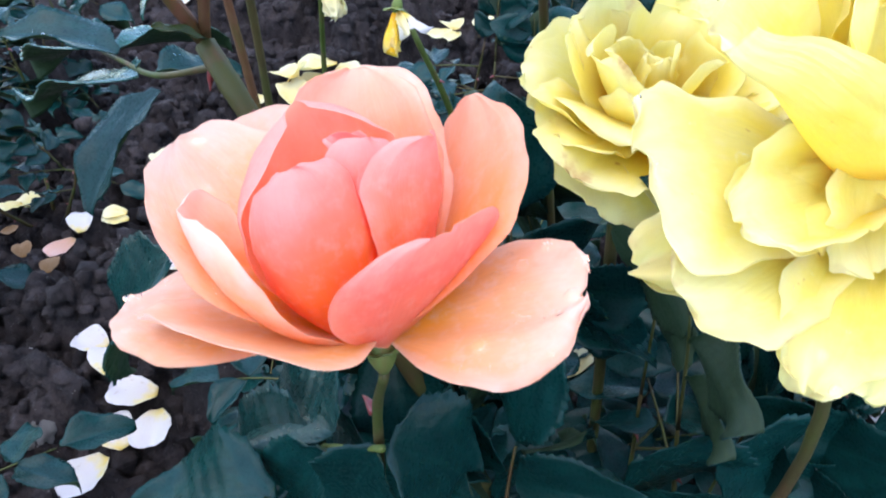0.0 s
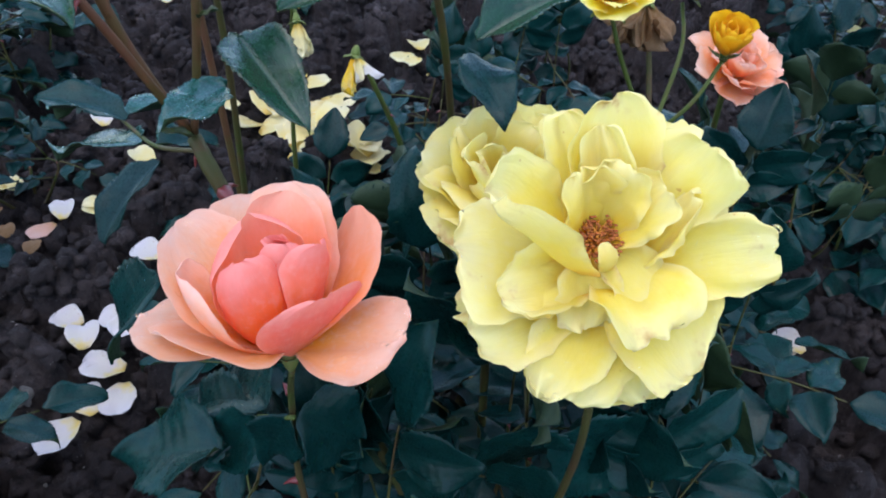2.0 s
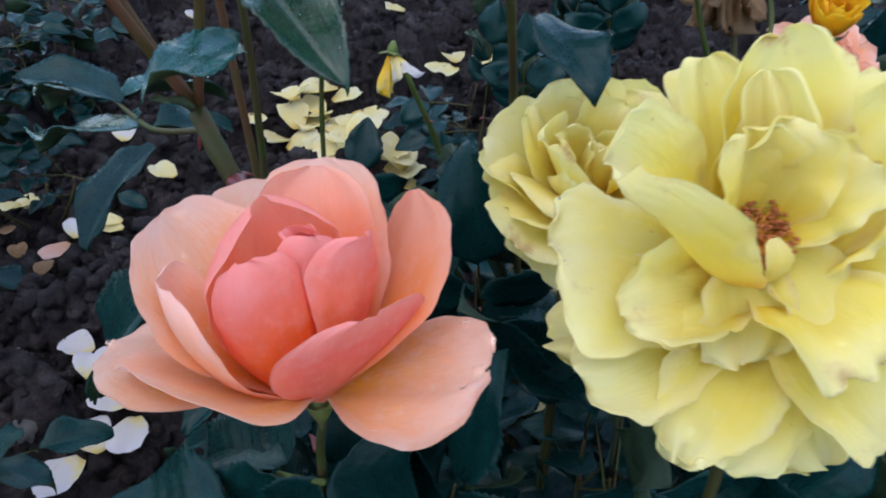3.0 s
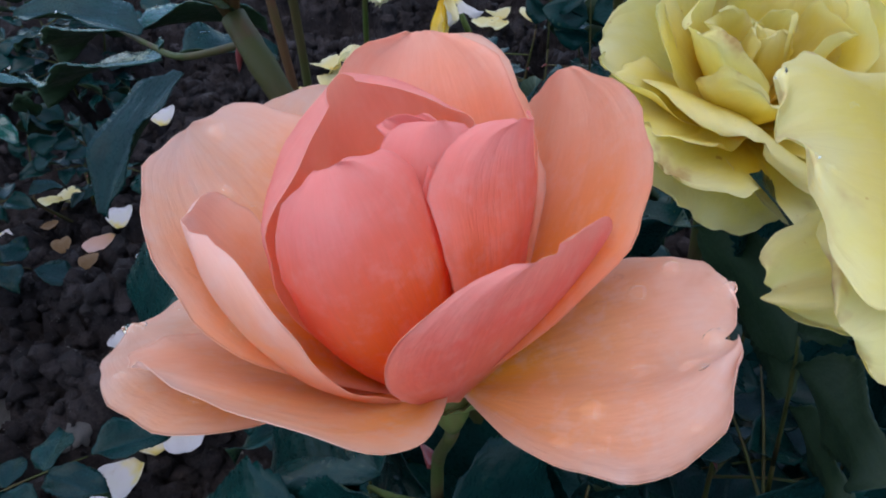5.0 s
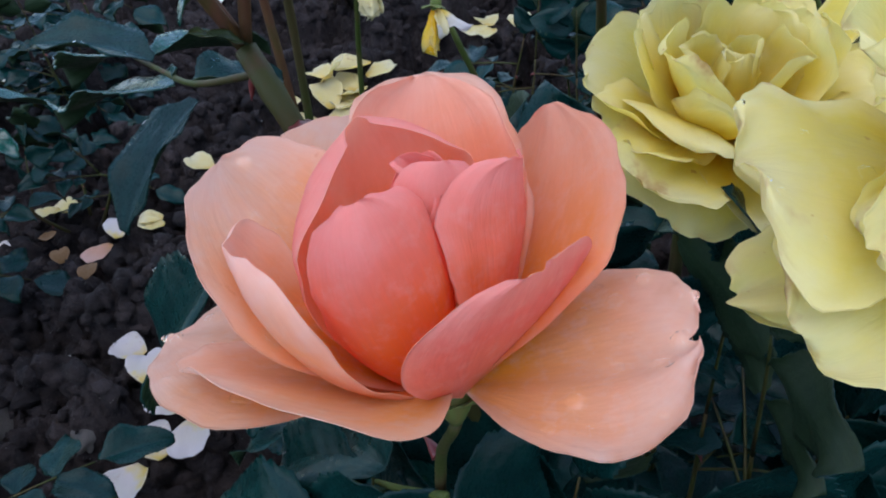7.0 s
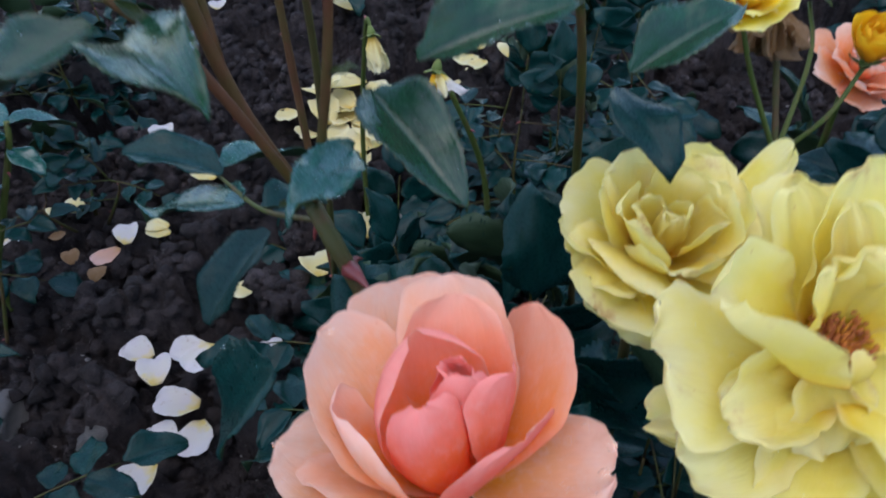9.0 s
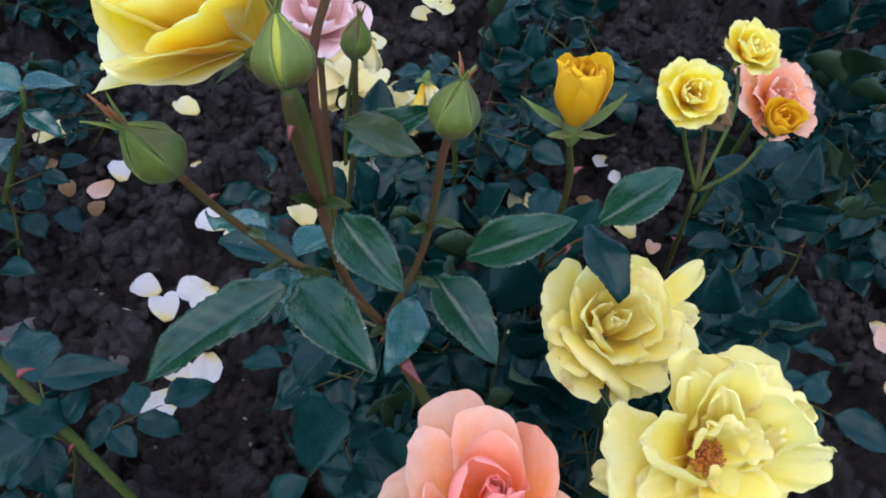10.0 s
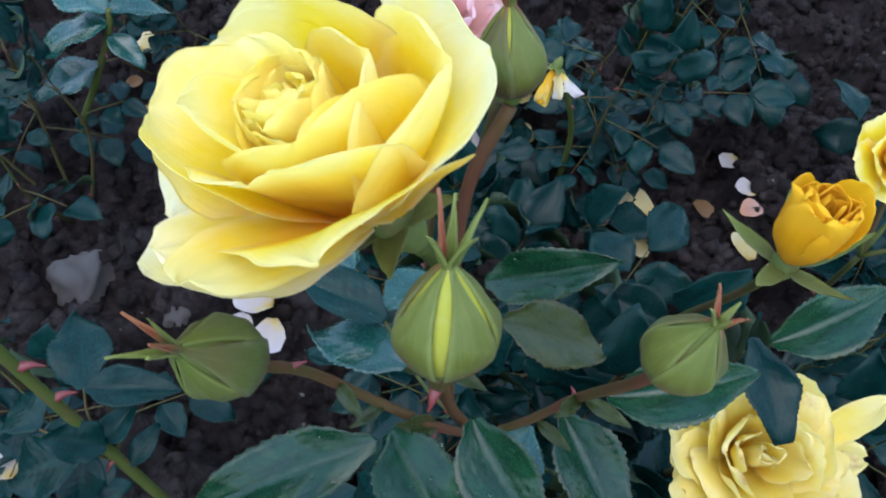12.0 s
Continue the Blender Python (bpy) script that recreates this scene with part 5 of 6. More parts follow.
leaf(cluster, (-0.097, 0.172, 0.474), (-0.068, 0.128, 0.485), (-0.2, 0.0, 1), 0.95, YL[1], wet=7)
leaf(cluster, (-0.077, 0.162, 0.529), (-0.059, 0.136, 0.520), (-0.3, -0.3, 1), 1.1, YL[2], wet=7)
leaf(cluster, (-0.037, 0.196, 0.445), (-0.013, 0.156, 0.435), (-0.1, -0.1, 1), 1.05, YL[2], wet=7)
leaf(cluster, (-0.045, 0.197, 0.424), (-0.058, 0.157, 0.434), (0.3, -0.2, 1), 0.75, WL[0], wet=7)
leaf(cluster, (-0.023, 0.203, 0.451), (0.027, 0.208, 0.470), (0, -0.5, 1), 0.85, YL[2], wet=7)
leaf(cluster, (-0.077, 0.206, 0.516), (-0.045, 0.203, 0.540), (0, -0.6, 1), 0.85, YL[0], wet=7)
leaf(cluster, (-0.076, 0.174, 0.560), (-0.049, 0.176, 0.548), (0, -0.3, 1), 0.9, DL[0])
leaf(cluster, (-0.078, 0.165, 0.352), (-0.127, 0.177, 0.301), (-0.3, -0.3, 1), 0.85, LEAFLETS[5], wet=7)
leaf(cluster, (-0.080, 0.203, 0.386), (-0.109, 0.182, 0.363), (-0.3, 0, 1), 0.9, LEAFLETS[1])
stem(cluster, [(-0.058, 0.195, 0.396), (-0.085, 0.218, 0.384), (-0.105, 0.244, 0.378), (-0.130, 0.280, 0.370)], 0.0011, 0.0008, CANE, 0, 42, "leaf_stalk")
leaf(cluster, (-0.096, 0.230, 0.379), (-0.146, 0.250, 0.370), (0.0, 0.1, 1), 1.0, WL[0], wet=7)
leaf(cluster, (-0.110, 0.252, 0.378), (-0.152, 0.262, 0.392), (0.1, 0.2, 1), 0.9, LEAFLETS[1], wet=7)
leaf(cluster, (-0.112, 0.258, 0.377), (-0.080, 0.288, 0.374), (-0.1, 0.1, 1), 0.9, WL[2], wet=7)
leaf(cluster, (-0.130, 0.280, 0.370), (-0.170, 0.310, 0.358), (0.1, 0.1, 1), 1.0, WL[0], wet=7)
leaf(cluster, (-0.086, 0.219, 0.383), (-0.064, 0.240, 0.378), (0.0, 0.0, 1), 1.0, LEAFLETS[4], wet=7)

for base, tip in (((-0.083, 0.178, 0.466), (-0.094, 0.170, 0.486)), ((-0.100, 0.176, 0.486), (-0.108, 0.166, 0.490)), ((-0.086, 0.181, 0.512), (-0.094, 0.172, 0.527)), ((-0.086, 0.180, 0.515), (-0.074, 0.172, 0.523)),
                  ((-0.060, 0.194, 0.404), (-0.068, 0.182, 0.414)), ((-0.048, 0.188, 0.455), (-0.038, 0.178, 0.463)), ((-0.044, 0.183, 0.497), (-0.052, 0.173, 0.507)), ((-0.044, 0.180, 0.505), (-0.033, 0.172, 0.512)), ((-0.112, 0.172, 0.508), (-0.104, 0.162, 0.516))):
    leaf(cluster, base, tip, (0.1, -0.4, 1), 0.55, DL[0], "narrow reddish bract", "bract")

# -- the amber bud on a tall stem --
amber = thing("rose_plant", (0.070, 0.340, 0.0), "opening amber yellow rosebud on a slim stem", "rose")
stem(amber, [(0.070, 0.340, -0.01), (0.066, 0.332, 0.16), (0.053, 0.308, 0.308), (0.040, 0.268, 0.425), (0.023, 0.241, 0.490)], 0.0026, 0.0017, CANE, 3, 9)
stem(amber, [(0.056, 0.313, 0.290), (0.066, 0.300, 0.335), (0.078, 0.292, 0.360)], 0.0012, 0.0009, CANE_RED, 1, 43, "twig")
AMBER_AT = pose(0.0225, 0.240, 0.499, -4, -3, 0)
amber_bloom = bloom(amber, AMBER_AT, "amber yellow rosebud beginning to open", 0.9, seed=5, droop=30, sepal_len=30)
whorl(amber_bloom, AMBER_AT, [AMBER_IN, AMBER_IN], [(5, 50, 104, 34, 11.5, 65, 30), (5, 58, 102, 34, 9.5, 75, 18), (4, 66, 100, 34, 7, 85, 10), (3, 74, 98, 33, 4.5, 100, 0)], 13, 0.7, crinkle=0.4, ragged=0.7, q=2.7, fine=17)
leaf(amber, (0.056, 0.250, 0.420), (0.105, 0.269, 0.443), (0, -0.4, 1), 0.9, YL[2])
leaf(amber, (0.0530, 0.2560, 0.4120), (0.0680, 0.2125, 0.4045), (0.26, -0.19, 0.945), 0.86, LEAFLETS[0])

leaf(amber, (0.062, 0.325, 0.300), (0.086, 0.325, 0.345), (0.2, -0.7, 0.6), 1.1, LEAFLETS[1])
leaf(amber, (0.058, 0.318, 0.290), (0.012, 0.330, 0.300), (0.0, -0.6, 1), 1.0, LEAFLETS[4])

# -- the far cluster: two small yellow roses, an older salmon one and a bud --
far_cluster = thing("rose_plant", (0.250, 0.440, 0.0), "spray of small yellow roses and a salmon one", "rose")
stem(far_cluster, [(0.250, 0.440, -0.01), (0.225, 0.420, 0.15), (0.201, 0.400, 0.28)], 0.0028, 0.0021, CANE, 2, 10)
stem(far_cluster, [(0.201, 0.400, 0.28), (0.170, 0.396, 0.34), (0.156, 0.396, 0.375)], 0.0018, 0.0014, CANE_GREEN, 0, 11)
stem(far_cluster, [(0.201, 0.400, 0.28), (0.225, 0.440, 0.33), (0.229, 0.470, 0.355)], 0.0018, 0.0014, CANE_GREEN, 0, 12)
stem(far_cluster, [(0.201, 0.400, 0.28), (0.225, 0.398, 0.31), (0.245, 0.412, 0.335)], 0.0018, 0.0014, CANE_GREEN, 0, 13)
SMALL = [(5, 24, 34, 24, 13, 25, 34), (4, 42, 62, 22, 12, 45, 28), (4, 55, 82, 20, 9, 70, 14), (3, 66, 94, 18, 6, 95, 4)]
for at, mats, seed, label in ((pose(0.155, 0.394, 0.384, 30, -5, 0), [GOLD_IN, GOLD_OUT], 21, "small yellow rose with a spiral heart"), (pose(0.229, 0.472, 0.364, 20, 10, 0), [GOLD_IN, GOLD_OUT], 22, "small round yellow rose")):
    b = bloom(far_cluster, at, label, 0.8, seed=seed, droop=-30)
    whorl(b, at, mats, SMALL, seed, 0.9, 1.15, crinkle=0.5, ragged=1.2, q=2.8)
at = pose(0.246, 0.413, 0.340, 20, -8, 0)
b = bloom(far_cluster, at, "small amber rosebud", 0.7, seed=23, droop=60)
whorl(b, at, [AMBER_IN, AMBER_IN], [(5, 45, 88, 22, 10, 55, 26), (4, 58, 94, 20, 7, 75, 5), (3, 68, 98, 19, 5, 85, 0)], 23, 0.5, 1.35)
at = pose(0.187, 0.425, 0.372, 165, 10, 0)
stem(far_cluster, [(0.201, 0.400, 0.28), (0.196, 0.424, 0.335), (0.189, 0.428, 0.366), (0.187, 0.425, 0.374)], 0.0022, 0.0016, CANE, 0, 19)
b = bloom(far_cluster, at, "withered brown rose flower hanging down", 0.8, seed=28, droop=30, sepal_len=12)
whorl(b, at, [FALLEN_BROWN, FALLEN_BROWN], [(6, 38, 92, 34, 8, 60, 0), (5, 15, 62, 30, 6.5, 50, 0), (4, 60, 96, 30, 6, 80, 0)], 28, 2.6, crinkle=3.6, ragged=2.4, fine=17)
far_salmon = thing("rose_plant", (0.315, 0.560, 0.0), "older salmon rose with loose petals", "rose")
at = pose(0.308, 0.525, 0.268, 25, 10, 0)
stem(far_salmon, [(0.315, 0.560, -0.01), (0.318, 0.55, 0.14), (0.308, 0.529, 0.26)], 0.004, 0.0026, CANE_GREEN, 1, 14)
b = bloom(far_salmon, at, "loose salmon rose flower past its best", 0.9, seed=24, droop=-30)
whorl(b, at, [SALMON_PALE, SALMON_PALE], [(6, 15, 20, 34, 13, 25, 10), (6, 35, 45, 30, 12, 35, 10), (6, 55, 75, 24, 9, 55, 5), (5, 68, 92, 18, 6, 70, 0)], 24, 0.9, 1.4, crinkle=0.8, ragged=1.6)

# -- pale pink rose and the green bud behind the golden one --
blush_plant = thing("rose_plant", (-0.090, 0.380, 0.0), "pale pink rose on a tall reddish stem", "rose")
at = pose(-0.100, 0.362, 0.455, 20, 0, 0)
stem(blush_plant, [(-0.090, 0.380, -0.01), (-0.096, 0.380, 0.20), (-0.099, 0.372, 0.35), (-0.100, 0.365, 0.447)], 0.0030, 0.0020, CANE_RED, 2, 15)
b = bloom(blush_plant, at, "pale pink rose flower", 0.9, seed=25, droop=-40)
whorl(b, at, [BLUSH, BLUSH], [(5, 32, 40, 38, 17, 35, 20), (5, 48, 68, 34, 14, 50, 12), (4, 66, 90, 30, 9, 75, 4)], 25, 0.9, crinkle=0.8, ragged=1.2)
stem(blush_plant, [(-0.096, 0.379, 0.20), (-0.080, 0.340, 0.38), (-0.077, 0.308, 0.480)], 0.0022, 0.0018, CANE, 0, 16)
bud(blush_plant, (-0.077, 0.307, 0.484), (-0.074, 0.303, 0.509), "pointed green rosebud showing red", 6, 0.27, tails=8, body=THORN, open_side=(1, 2))

# -- wilted bloom on the middle bush --
wilted = thing("rose_plant", (0.030, 0.600, 0.0), "wilted yellow rose hanging over a leafy bush", "rose")
stem(wilted, [(0.030, 0.600, -0.01), (0.020, 0.575, 0.15), (-0.012, 0.545, 0.262)], 0.0034, 0.0022, CANE_GREEN, 1, 17)
at = pose(-0.021, 0.528, 0.284, 158, 12, 0)
b = bloom(wilted, at, "wilted yellow rose flower hanging down", 0.8, seed=26, droop=20, sepal_len=12)
whorl(b, at, [AMBER_IN, GOLD_OUT], [(4, 74, 100, 32, 6, 80, 0), (3, 80, 98, 30, 5, 90, 0)], 26, 1.8, crinkle=2.2, ragged=1.8)
petal(b, at, [FALLEN_WHITE, FALLEN_WHITE], az=20, e0=15, e1=40, L=26, W=7, cup=50, ruffle=1.6, crinkle=2.0, seed=77)
petal(b, at, [FALLEN_WHITE, FALLEN_YELLOW], az=60, e0=35, e1=60, L=22, W=6, cup=60, ruffle=1.6, crinkle=2.0, seed=78)
cream = thing("rose_plant", (-0.105, 0.640, 0.0), "withered cream rose drooping on a thin stem", "rose")
stem(cream, [(-0.105, 0.640, -0.01), (-0.098, 0.625, 0.16), (-0.080, 0.585, 0.295), (-0.074, 0.572, 0.300)], 0.0028, 0.0016, CANE_GREEN, 1, 18)
at = pose(-0.074, 0.570, 0.296, 150, -10, 0)
b = bloom(cream, at, "withered cream rose flower", 0.7, seed=27, droop=20, sepal_len=12)
whorl(b, at, [FALLEN_YELLOW, FALLEN_YELLOW], [(5, 60, 110, 30, 10, 70, 0), (3, 70, 100, 25, 7, 85, 0)], 27, 2.2, crinkle=2.4, ragged=1.8)


# ---- rose bushes ----
def bush(x, y, height, spread, canes, leaves, seed, lean=(0.0, 0.0), low=0.3, length=0.085, near=True, size=1.0):
    """A rose bush: canes from one root and compound leaves all round them."""
    rng = random.Random(seed)
    ob = thing("rose_bush", (x, y, 0.0), "leafy rose bush with dark green glossy leaves", "rose bush", "leafy rose bushes")
    lines = []
    for k in range(canes):
        a = 6.283 * k / canes + rng.uniform(-0.5, 0.5)
        far = spread * rng.uniform(0.3, 0.8)
        top = Vector((x + lean[0] + math.cos(a) * far, y + lean[1] + math.sin(a) * far, height * rng.uniform(0.75, 1.0)))
        foot = Vector((x + math.cos(a) * 0.02, y + math.sin(a) * 0.02, -0.01))
        mid = foot.lerp(top, 0.5) + Vector((math.cos(a) * 0.02, math.sin(a) * 0.02, 0.02))
        stem(ob, [foot, mid, top], 0.0022, 0.0008, CANE, 2, seed * 10 + k, thorn_size=0.004)
        lines.append(smooth_line([foot, mid, top]))
        compound_leaf(ob, top, top - mid + Vector((0, 0, 0.01)), length, rng, LEAFLETS if near else LEAFLETS_FAR, 2, size)
    for k in range(leaves):
        line = rng.choice(lines)
        f = rng.uniform(low, 1.0)
        p = Vector(line[int(f * (len(line) - 1))])
        a = rng.uniform(0, 6.283)
        out = Vector((math.cos(a), math.sin(a), rng.uniform(-0.2, 0.5)))
        compound_leaf(ob, p, out, length * rng.uniform(0.7, 1.1), rng, LEAFLETS if near else LEAFLETS_FAR, 2 if rng.random() < 0.75 else 1, size)
    return ob


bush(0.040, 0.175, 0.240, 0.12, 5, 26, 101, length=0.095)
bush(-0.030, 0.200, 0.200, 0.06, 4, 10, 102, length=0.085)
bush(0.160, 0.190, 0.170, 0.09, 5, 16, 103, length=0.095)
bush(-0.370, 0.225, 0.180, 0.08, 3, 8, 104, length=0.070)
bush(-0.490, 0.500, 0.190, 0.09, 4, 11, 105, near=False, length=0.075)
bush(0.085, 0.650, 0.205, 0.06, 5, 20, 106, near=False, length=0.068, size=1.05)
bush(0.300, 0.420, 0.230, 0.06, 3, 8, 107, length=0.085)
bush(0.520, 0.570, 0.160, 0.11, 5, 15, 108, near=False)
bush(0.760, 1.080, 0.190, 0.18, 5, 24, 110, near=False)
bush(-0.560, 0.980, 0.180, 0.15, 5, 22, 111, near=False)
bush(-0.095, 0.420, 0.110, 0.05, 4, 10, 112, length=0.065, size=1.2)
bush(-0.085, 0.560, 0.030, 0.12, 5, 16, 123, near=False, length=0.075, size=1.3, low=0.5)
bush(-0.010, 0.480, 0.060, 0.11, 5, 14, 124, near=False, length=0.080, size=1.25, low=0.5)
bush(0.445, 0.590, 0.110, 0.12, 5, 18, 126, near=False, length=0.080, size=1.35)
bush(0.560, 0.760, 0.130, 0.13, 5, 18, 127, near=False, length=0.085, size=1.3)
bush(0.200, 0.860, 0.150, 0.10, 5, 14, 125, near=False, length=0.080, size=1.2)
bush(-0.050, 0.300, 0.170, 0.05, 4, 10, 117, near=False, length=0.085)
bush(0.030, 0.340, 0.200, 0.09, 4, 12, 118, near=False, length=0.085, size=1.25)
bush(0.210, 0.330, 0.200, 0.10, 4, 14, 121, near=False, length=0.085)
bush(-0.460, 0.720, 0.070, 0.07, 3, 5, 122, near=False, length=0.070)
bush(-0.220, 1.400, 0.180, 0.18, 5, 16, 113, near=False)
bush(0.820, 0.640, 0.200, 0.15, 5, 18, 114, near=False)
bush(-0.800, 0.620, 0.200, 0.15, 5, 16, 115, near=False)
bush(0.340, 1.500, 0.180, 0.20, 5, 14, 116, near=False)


# a thorny green cane beside the bed, with leaves low on it
side_cane = thing("rose_bush", (-0.200, 0.165, 0.0), "thorny green rose cane with small dark leaves", "rose bush", "leafy rose bushes")
stem(side_cane, [(-0.200, 0.165, -0.01), (-0.222, 0.176, 0.14), (-0.2453, 0.189, 0.256), (-0.2658, 0.2008, 0.358), (-0.285, 0.212, 0.435), (-0.312, 0.224, 0.520)], 0.0036, 0.0026, CANE_GREEN, 10, 71, label="thorny green cane", thorn_size=0.009)
stem(side_cane, [(-0.250, 0.192, 0.280), (-0.262, 0.205, 0.296), (-0.268, 0.218, 0.301)], 0.0009, 0.0006, CANE, 0, 72, "leaf_stalk")
stem(side_cane, [(-0.248, 0.190, 0.268), (-0.258, 0.188, 0.290), (-0.279, 0.192, 0.308)], 0.0009, 0.0006, CANE, 0, 73, "leaf_stalk")
for k, (base, tip, wide) in enumerate((((-0.268, 0.218, 0.301), (-0.291, 0.266, 0.293), 1.0), ((-0.268, 0.219, 0.301), (-0.219, 0.227, 0.306), 0.7), ((-0.252, 0.194, 0.290), (-0.240, 0.214, 0.299), 0.9), ((-0.246, 0.190, 0.300), (-0.268, 0.187, 0.329), 1.0),
                                       ((-0.258, 0.187, 0.294), (-0.305, 0.170, 0.272), 1.0), ((-0.279, 0.192, 0.308), (-0.308, 0.212, 0.297), 1.0), ((-0.244, 0.189, 0.262), (-0.234, 0.214, 0.268), 0.8), ((-0.262, 0.190, 0.287), (-0.261, 0.160, 0.262), 1.0))):
    leaf(side_cane, base, tip, (0.1 * (k % 3), -0.2, 1), wide, LEAFLETS[k % 6])
# a tall shoot on the bush at the side, with broad leaves at its top
shoot = thing("rose_bush", (-0.490, 0.566, 0.0), "tall rose shoot with broad blue-green leaves", "rose bush", "leafy rose bushes")
stem(shoot, [(-0.490, 0.566, -0.01), (-0.484, 0.566, 0.05), (-0.449, 0.562, 0.12), (-0.411, 0.565, 0.20), (-0.405, 0.570, 0.225)], 0.0045, 0.0026, CANE_GREEN, 2, 74)
for k, (base, tip, wide) in enumerate((((-0.409, 0.567, 0.212), (-0.478, 0.535, 0.196), 1.1), ((-0.407, 0.569, 0.220), (-0.470, 0.590, 0.232), 1.05), ((-0.407, 0.570, 0.222), (-0.360, 0.600, 0.215), 1.0), ((-0.411, 0.565, 0.200), (-0.375, 0.545, 0.190), 0.9), ((-0.430, 0.563, 0.160), (-0.480, 0.520, 0.150), 1.0))):
    leaf(shoot, base, tip, (0.0, 0.1, 1), wide, LEAFLETS_SKYLIT[k % 3])


# ---- fallen petals ----
def fallen_meshes(mat, seed):
    out = []
    for k in range(5):
        pts, uv = petal_points(az=90, e0=(4, 8, -6, 12, 2)[k], e1=(2, -14, 10, 4, 20)[k], L=43, W=18 + 1.5 * (k % 3), cup=(12, 25, 38, 18, 30)[k], q=2.6, r0=0, z0=0, ruffle=1.1, crinkle=0.7, ragged=0.6, seed=seed + k, nu=13, nv=14, lip=(0, 20, -15, 10, 20)[k])
        pts = pts - np.array([0, 0.022, 0])
        pts[..., 2] -= pts[..., 2].min()
        out.append(sheet("fallen_petal", pts, uv, 0.0005, [mat, mat]))
    return out


FALLEN = {"w": (fallen_meshes(FALLEN_WHITE, 300), "fallen white rose petal with a yellow base lying on the soil"),
          "y": (fallen_meshes(FALLEN_YELLOW, 320), "fallen cream-yellow rose petal lying on the soil"),
          "p": (fallen_meshes(FALLEN_PINK, 360), "fallen pinkish rose petal lying on the soil"),
          "b": (fallen_meshes(FALLEN_BROWN, 340), "withered brown rose petal lying on the soil")}


def fallen(kind, x, y, turn, size=1.0, which=0, tilt=0, lift=0.0):
    meshes, label = FALLEN[kind]
    ob = new("fallen_petal", meshes[which % 5])
    high = sorted(soil_at(x + dx * 0.007 * size, y + dy * 0.007 * size) for dx in range(-2, 3) for dy in range(-2, 3))[24]
    ob.matrix_basis = pose(x, y, high + 0.0085 + lift, tilt, 0, turn) @ Matrix.Diagonal((size, size, size, 1))
    return tagged(ob, label, "petal", "fallen petals on the soil")


# the heap under the bud cluster
for k, (x, y, turn, size, tilt, lift) in enumerate(((-0.318, 0.476, 60, 0.95, 0, 0.0), (-0.291, 0.446, 20, 1.0, 5, 0.0), (-0.264, 0.466, 100, 1.0, 0, 0.0), (-0.243, 0.442, 165, 1.0, -6, 0.004), (-0.263, 0.410, 95, 1.08, 4, 0.004),
                                                   (-0.270, 0.378, 40, 1.05, 0, 0.003), (-0.239, 0.376, 185, 1.05, 5, 0.0), (-0.277, 0.332, 150, 1.12, 0, 0.0), (-0.337, 0.448, 100, 0.38, 0, 0.0))):
    fallen("w", x, y, turn, size * 0.84, k, tilt, lift + 0.003)
for x, y, turn, tilt in ((-0.182, 0.900, 20, 30), (-0.150, 0.900, 200, 27), (-0.167, 0.865, 300, 21), (-0.127, 0.870, 90, 24), (-0.202, 0.875, 140, 18), (-0.172, 0.920, 260, 36), (-0.142, 0.845, 30, 33), (-0.088, 0.770, 180, 45), (-0.040, 0.735, 60, 40), (-0.070, 0.742, 320, 30)):
    fallen("y", x, y, turn, 1.1, int(turn / 20), tilt, 0.008)
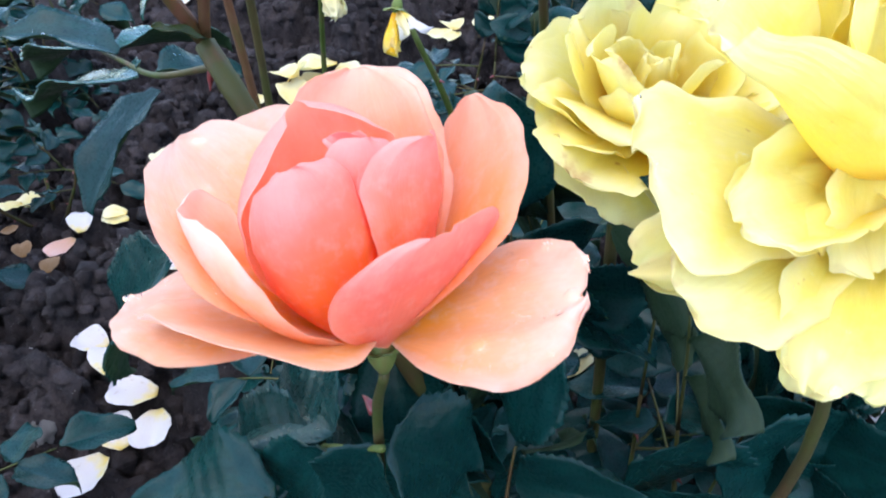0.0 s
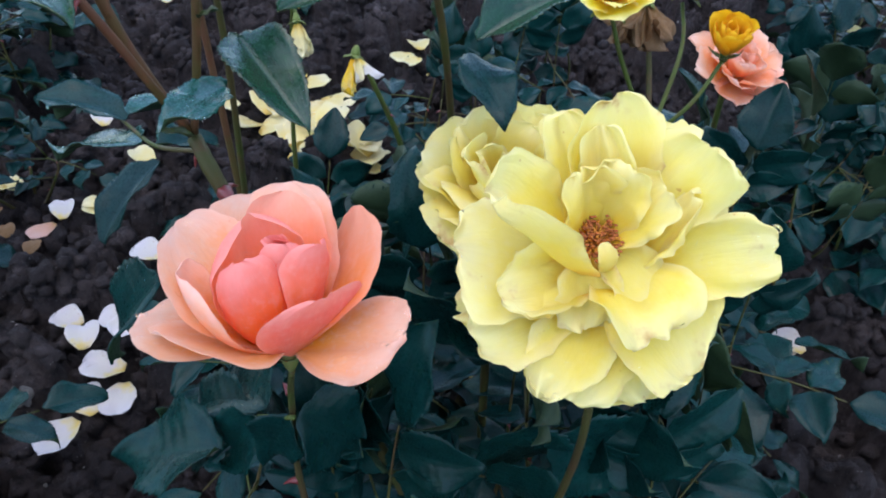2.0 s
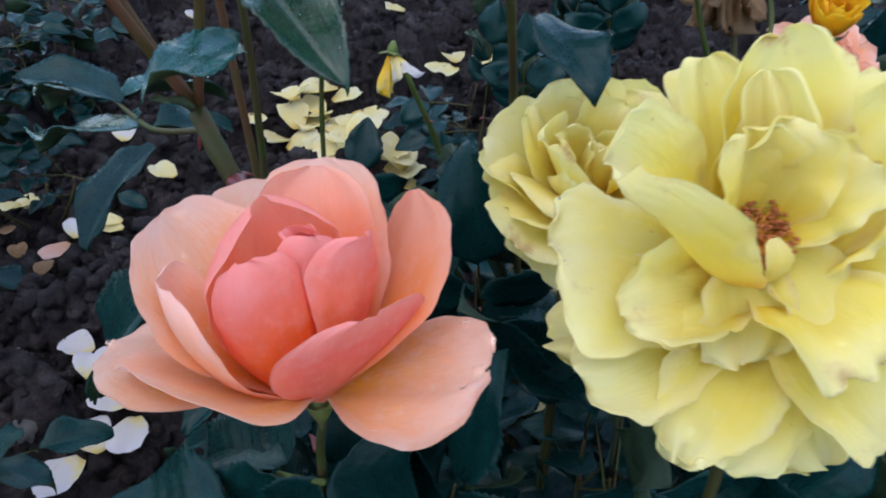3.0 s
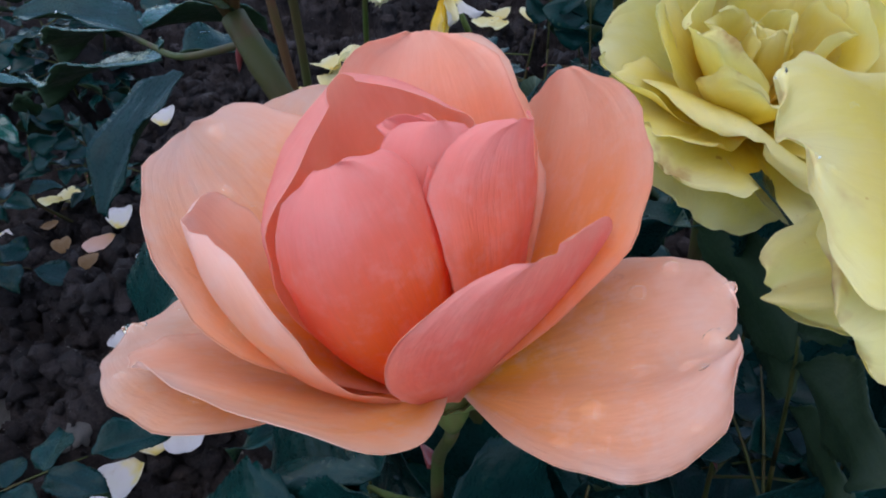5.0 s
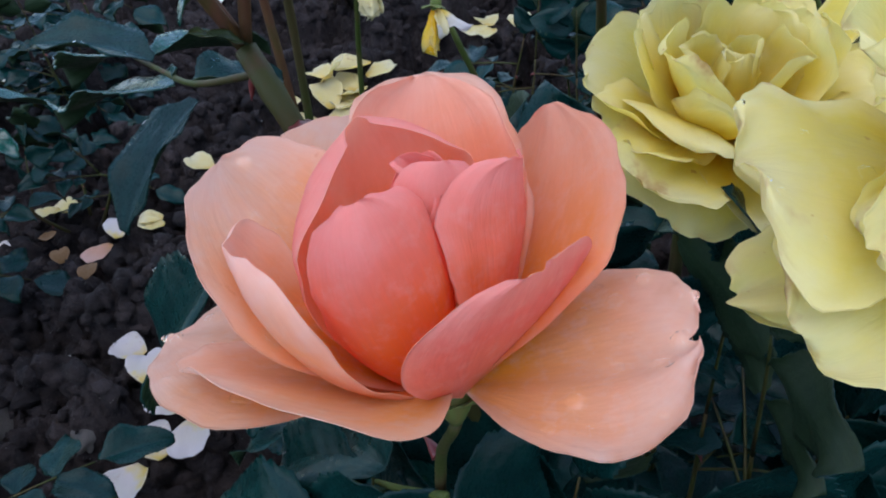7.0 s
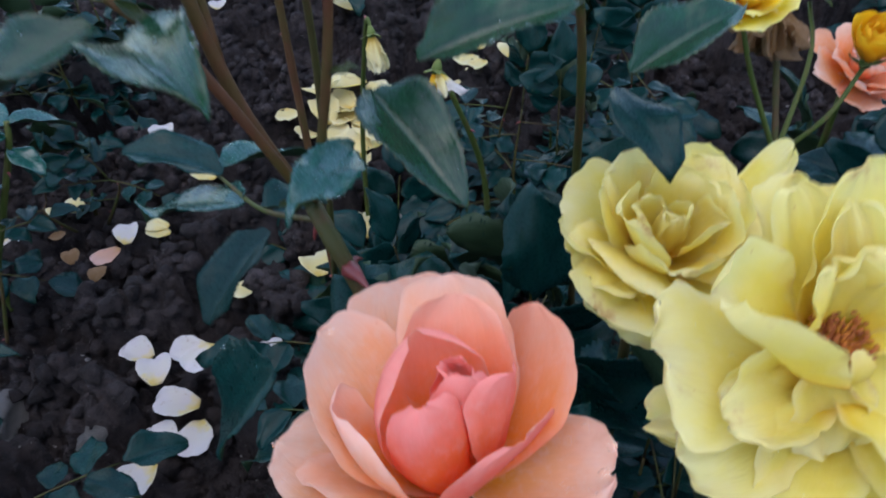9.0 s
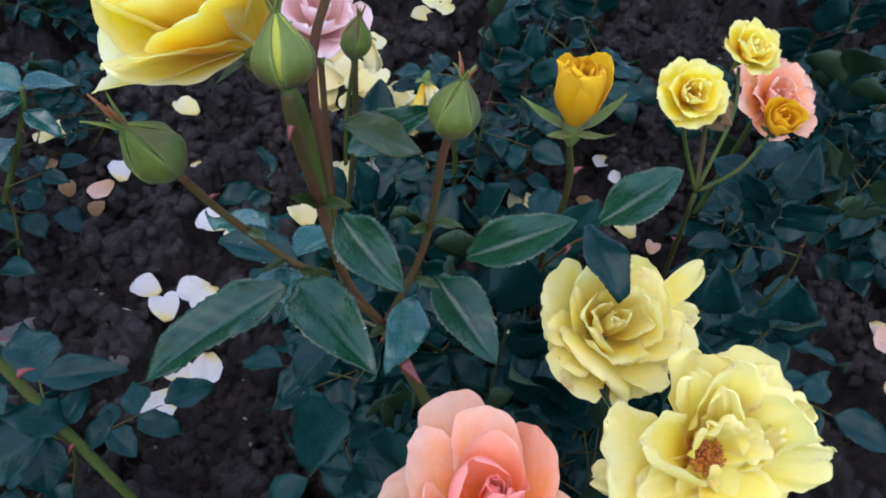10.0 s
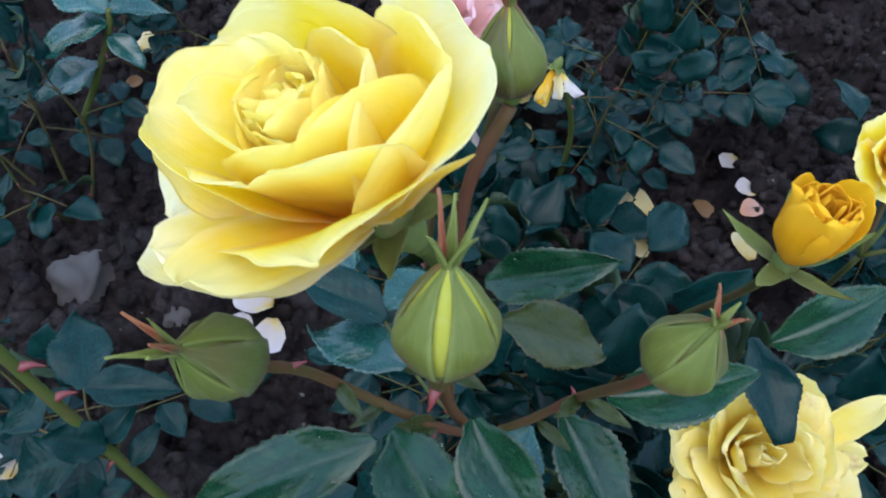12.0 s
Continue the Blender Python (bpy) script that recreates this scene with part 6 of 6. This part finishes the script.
# along the bed
for k, (kind, x, y, turn, size) in enumerate((
        ("w", 0.409, 0.440, 30, 0.8), ("p", 0.496, 0.385, 140, 0.9), ("p", 0.478, 0.310, 250, 1.2),
        ("w", 0.080, 0.577, 0, 0.9), ("y", 0.118, 0.589, 77, 1.1), ("y", 0.131, 0.553, 154, 0.8), ("b", 0.199, 0.604, 231, 0.55), ("p", 0.243, 0.597, 308, 0.6), ("y", 0.237, 0.554, 25, 0.8),
        ("w", -0.010, 0.396, 179, 0.6), ("b", 0.262, 0.864, 256, 0.6), ("p", 0.270, 0.531, 333, 0.5), ("y", -0.007, 0.701, 50, 0.7), ("y", -0.492, 0.712, 127, 0.6), ("b", -0.472, 0.665, 204, 0.5),
        ("w", -0.558, 0.697, 281, 0.6), ("p", 0.376, 0.478, 40, 0.6), ("w", 0.406, 0.438, 117, 0.7), ("w", 0.497, 0.393, 194, 0.9), ("w", 0.318, 0.325, 30, 0.85), ("y", -0.160, 0.921, 40, 1.2),
        ("y", -0.129, 0.835, 110, 1.2), ("y", -0.087, 0.751, 200, 1.15), ("y", -0.030, 0.725, 300, 1.2), ("y", -0.104, 0.621, 20, 0.9), ("w", -0.070, 0.647, 130, 1.1), ("y", 0.041, 1.132, 10, 1),
        ("y", 0.037, 1.057, 90, 1), ("y", 0.015, 0.922, 170, 1), ("y", 0.149, 1.059, 50, 0.9), ("w", -0.252, 0.550, 70, 0.9), ("y", -0.126, 0.889, 30, 1.3), ("y", -0.156, 0.894, 140, 1.2),
        ("y", -0.081, 0.900, 240, 1.3), ("y", -0.103, 0.851, 60, 1.2), ("b", -0.396, 0.587, 10, 0.55), ("y", -0.486, 0.735, 70, 0.9), ("y", -0.342, 0.644, 90, 0.6), ("b", -0.437, 0.619, 30, 0.55),
        ("y", -0.312, 0.743, 60, 0.8), ("y", -0.238, 0.907, 200, 0.9), ("y", -0.191, 0.921, 40, 1), ("y", -0.152, 0.945, 100, 1.2), ("y", -0.112, 0.939, 300, 1), ("y", -0.140, 0.819, 20, 1.1),
        ("y", -0.096, 0.763, 170, 1.1), ("y", -0.035, 0.743, 250, 1.2), ("y", -0.183, 1.255, 30, 1.2), ("y", -0.067, 1.325, 80, 1), ("w", 0.056, 0.418, 190, 0.7), ("y", 0.030, 0.384, 20, 0.6),
        ("y", 0.090, 0.391, 320, 1), ("w", -0.414, 1.275, 10, 0.8), ("w", 0.237, 0.619, 80, 0.6), ("y", -0.024, 0.712, 100, 0.8), ("w", -0.184, 0.460, 30, 0.7), ("w", -0.422, 0.216, 70, 0.8),
        ("w", 0.237, 0.685, 140, 0.6), ("w", -0.391, 0.841, 20, 0.9), ("w", -0.292, 0.668, 210, 0.7), ("y", -0.223, 0.536, 140, 0.7), ("y", -0.147, 0.550, 20, 0.9), ("y", 0.009, 1.033, 70, 1),
        ("y", 0.083, 1.022, 10, 1), ("y", 0.736, 1.047, 60, 1), ("y", -0.106, 0.891, 30, 0.9), ("w", -0.663, 1.010, 90, 1.1), ("y", 0.030, 0.895, 150, 0.7), ("w", -0.372, 0.631, 20, 0.75),
        ("y", -0.338, 0.634, 90, 0.6), ("p", -0.399, 0.622, 150, 0.78), ("w", -0.046, 0.569, 20, 0.75), ("w", -0.030, 0.532, 80, 0.85), ("y", -0.096, 0.789, 40, 1), ("y", -0.140, 0.807, 100, 1),
        ("y", -0.039, 0.749, 200, 1.05), ("y", -0.020, 0.742, 310, 0.9))):
    fallen(kind, x, y, turn, size, k)
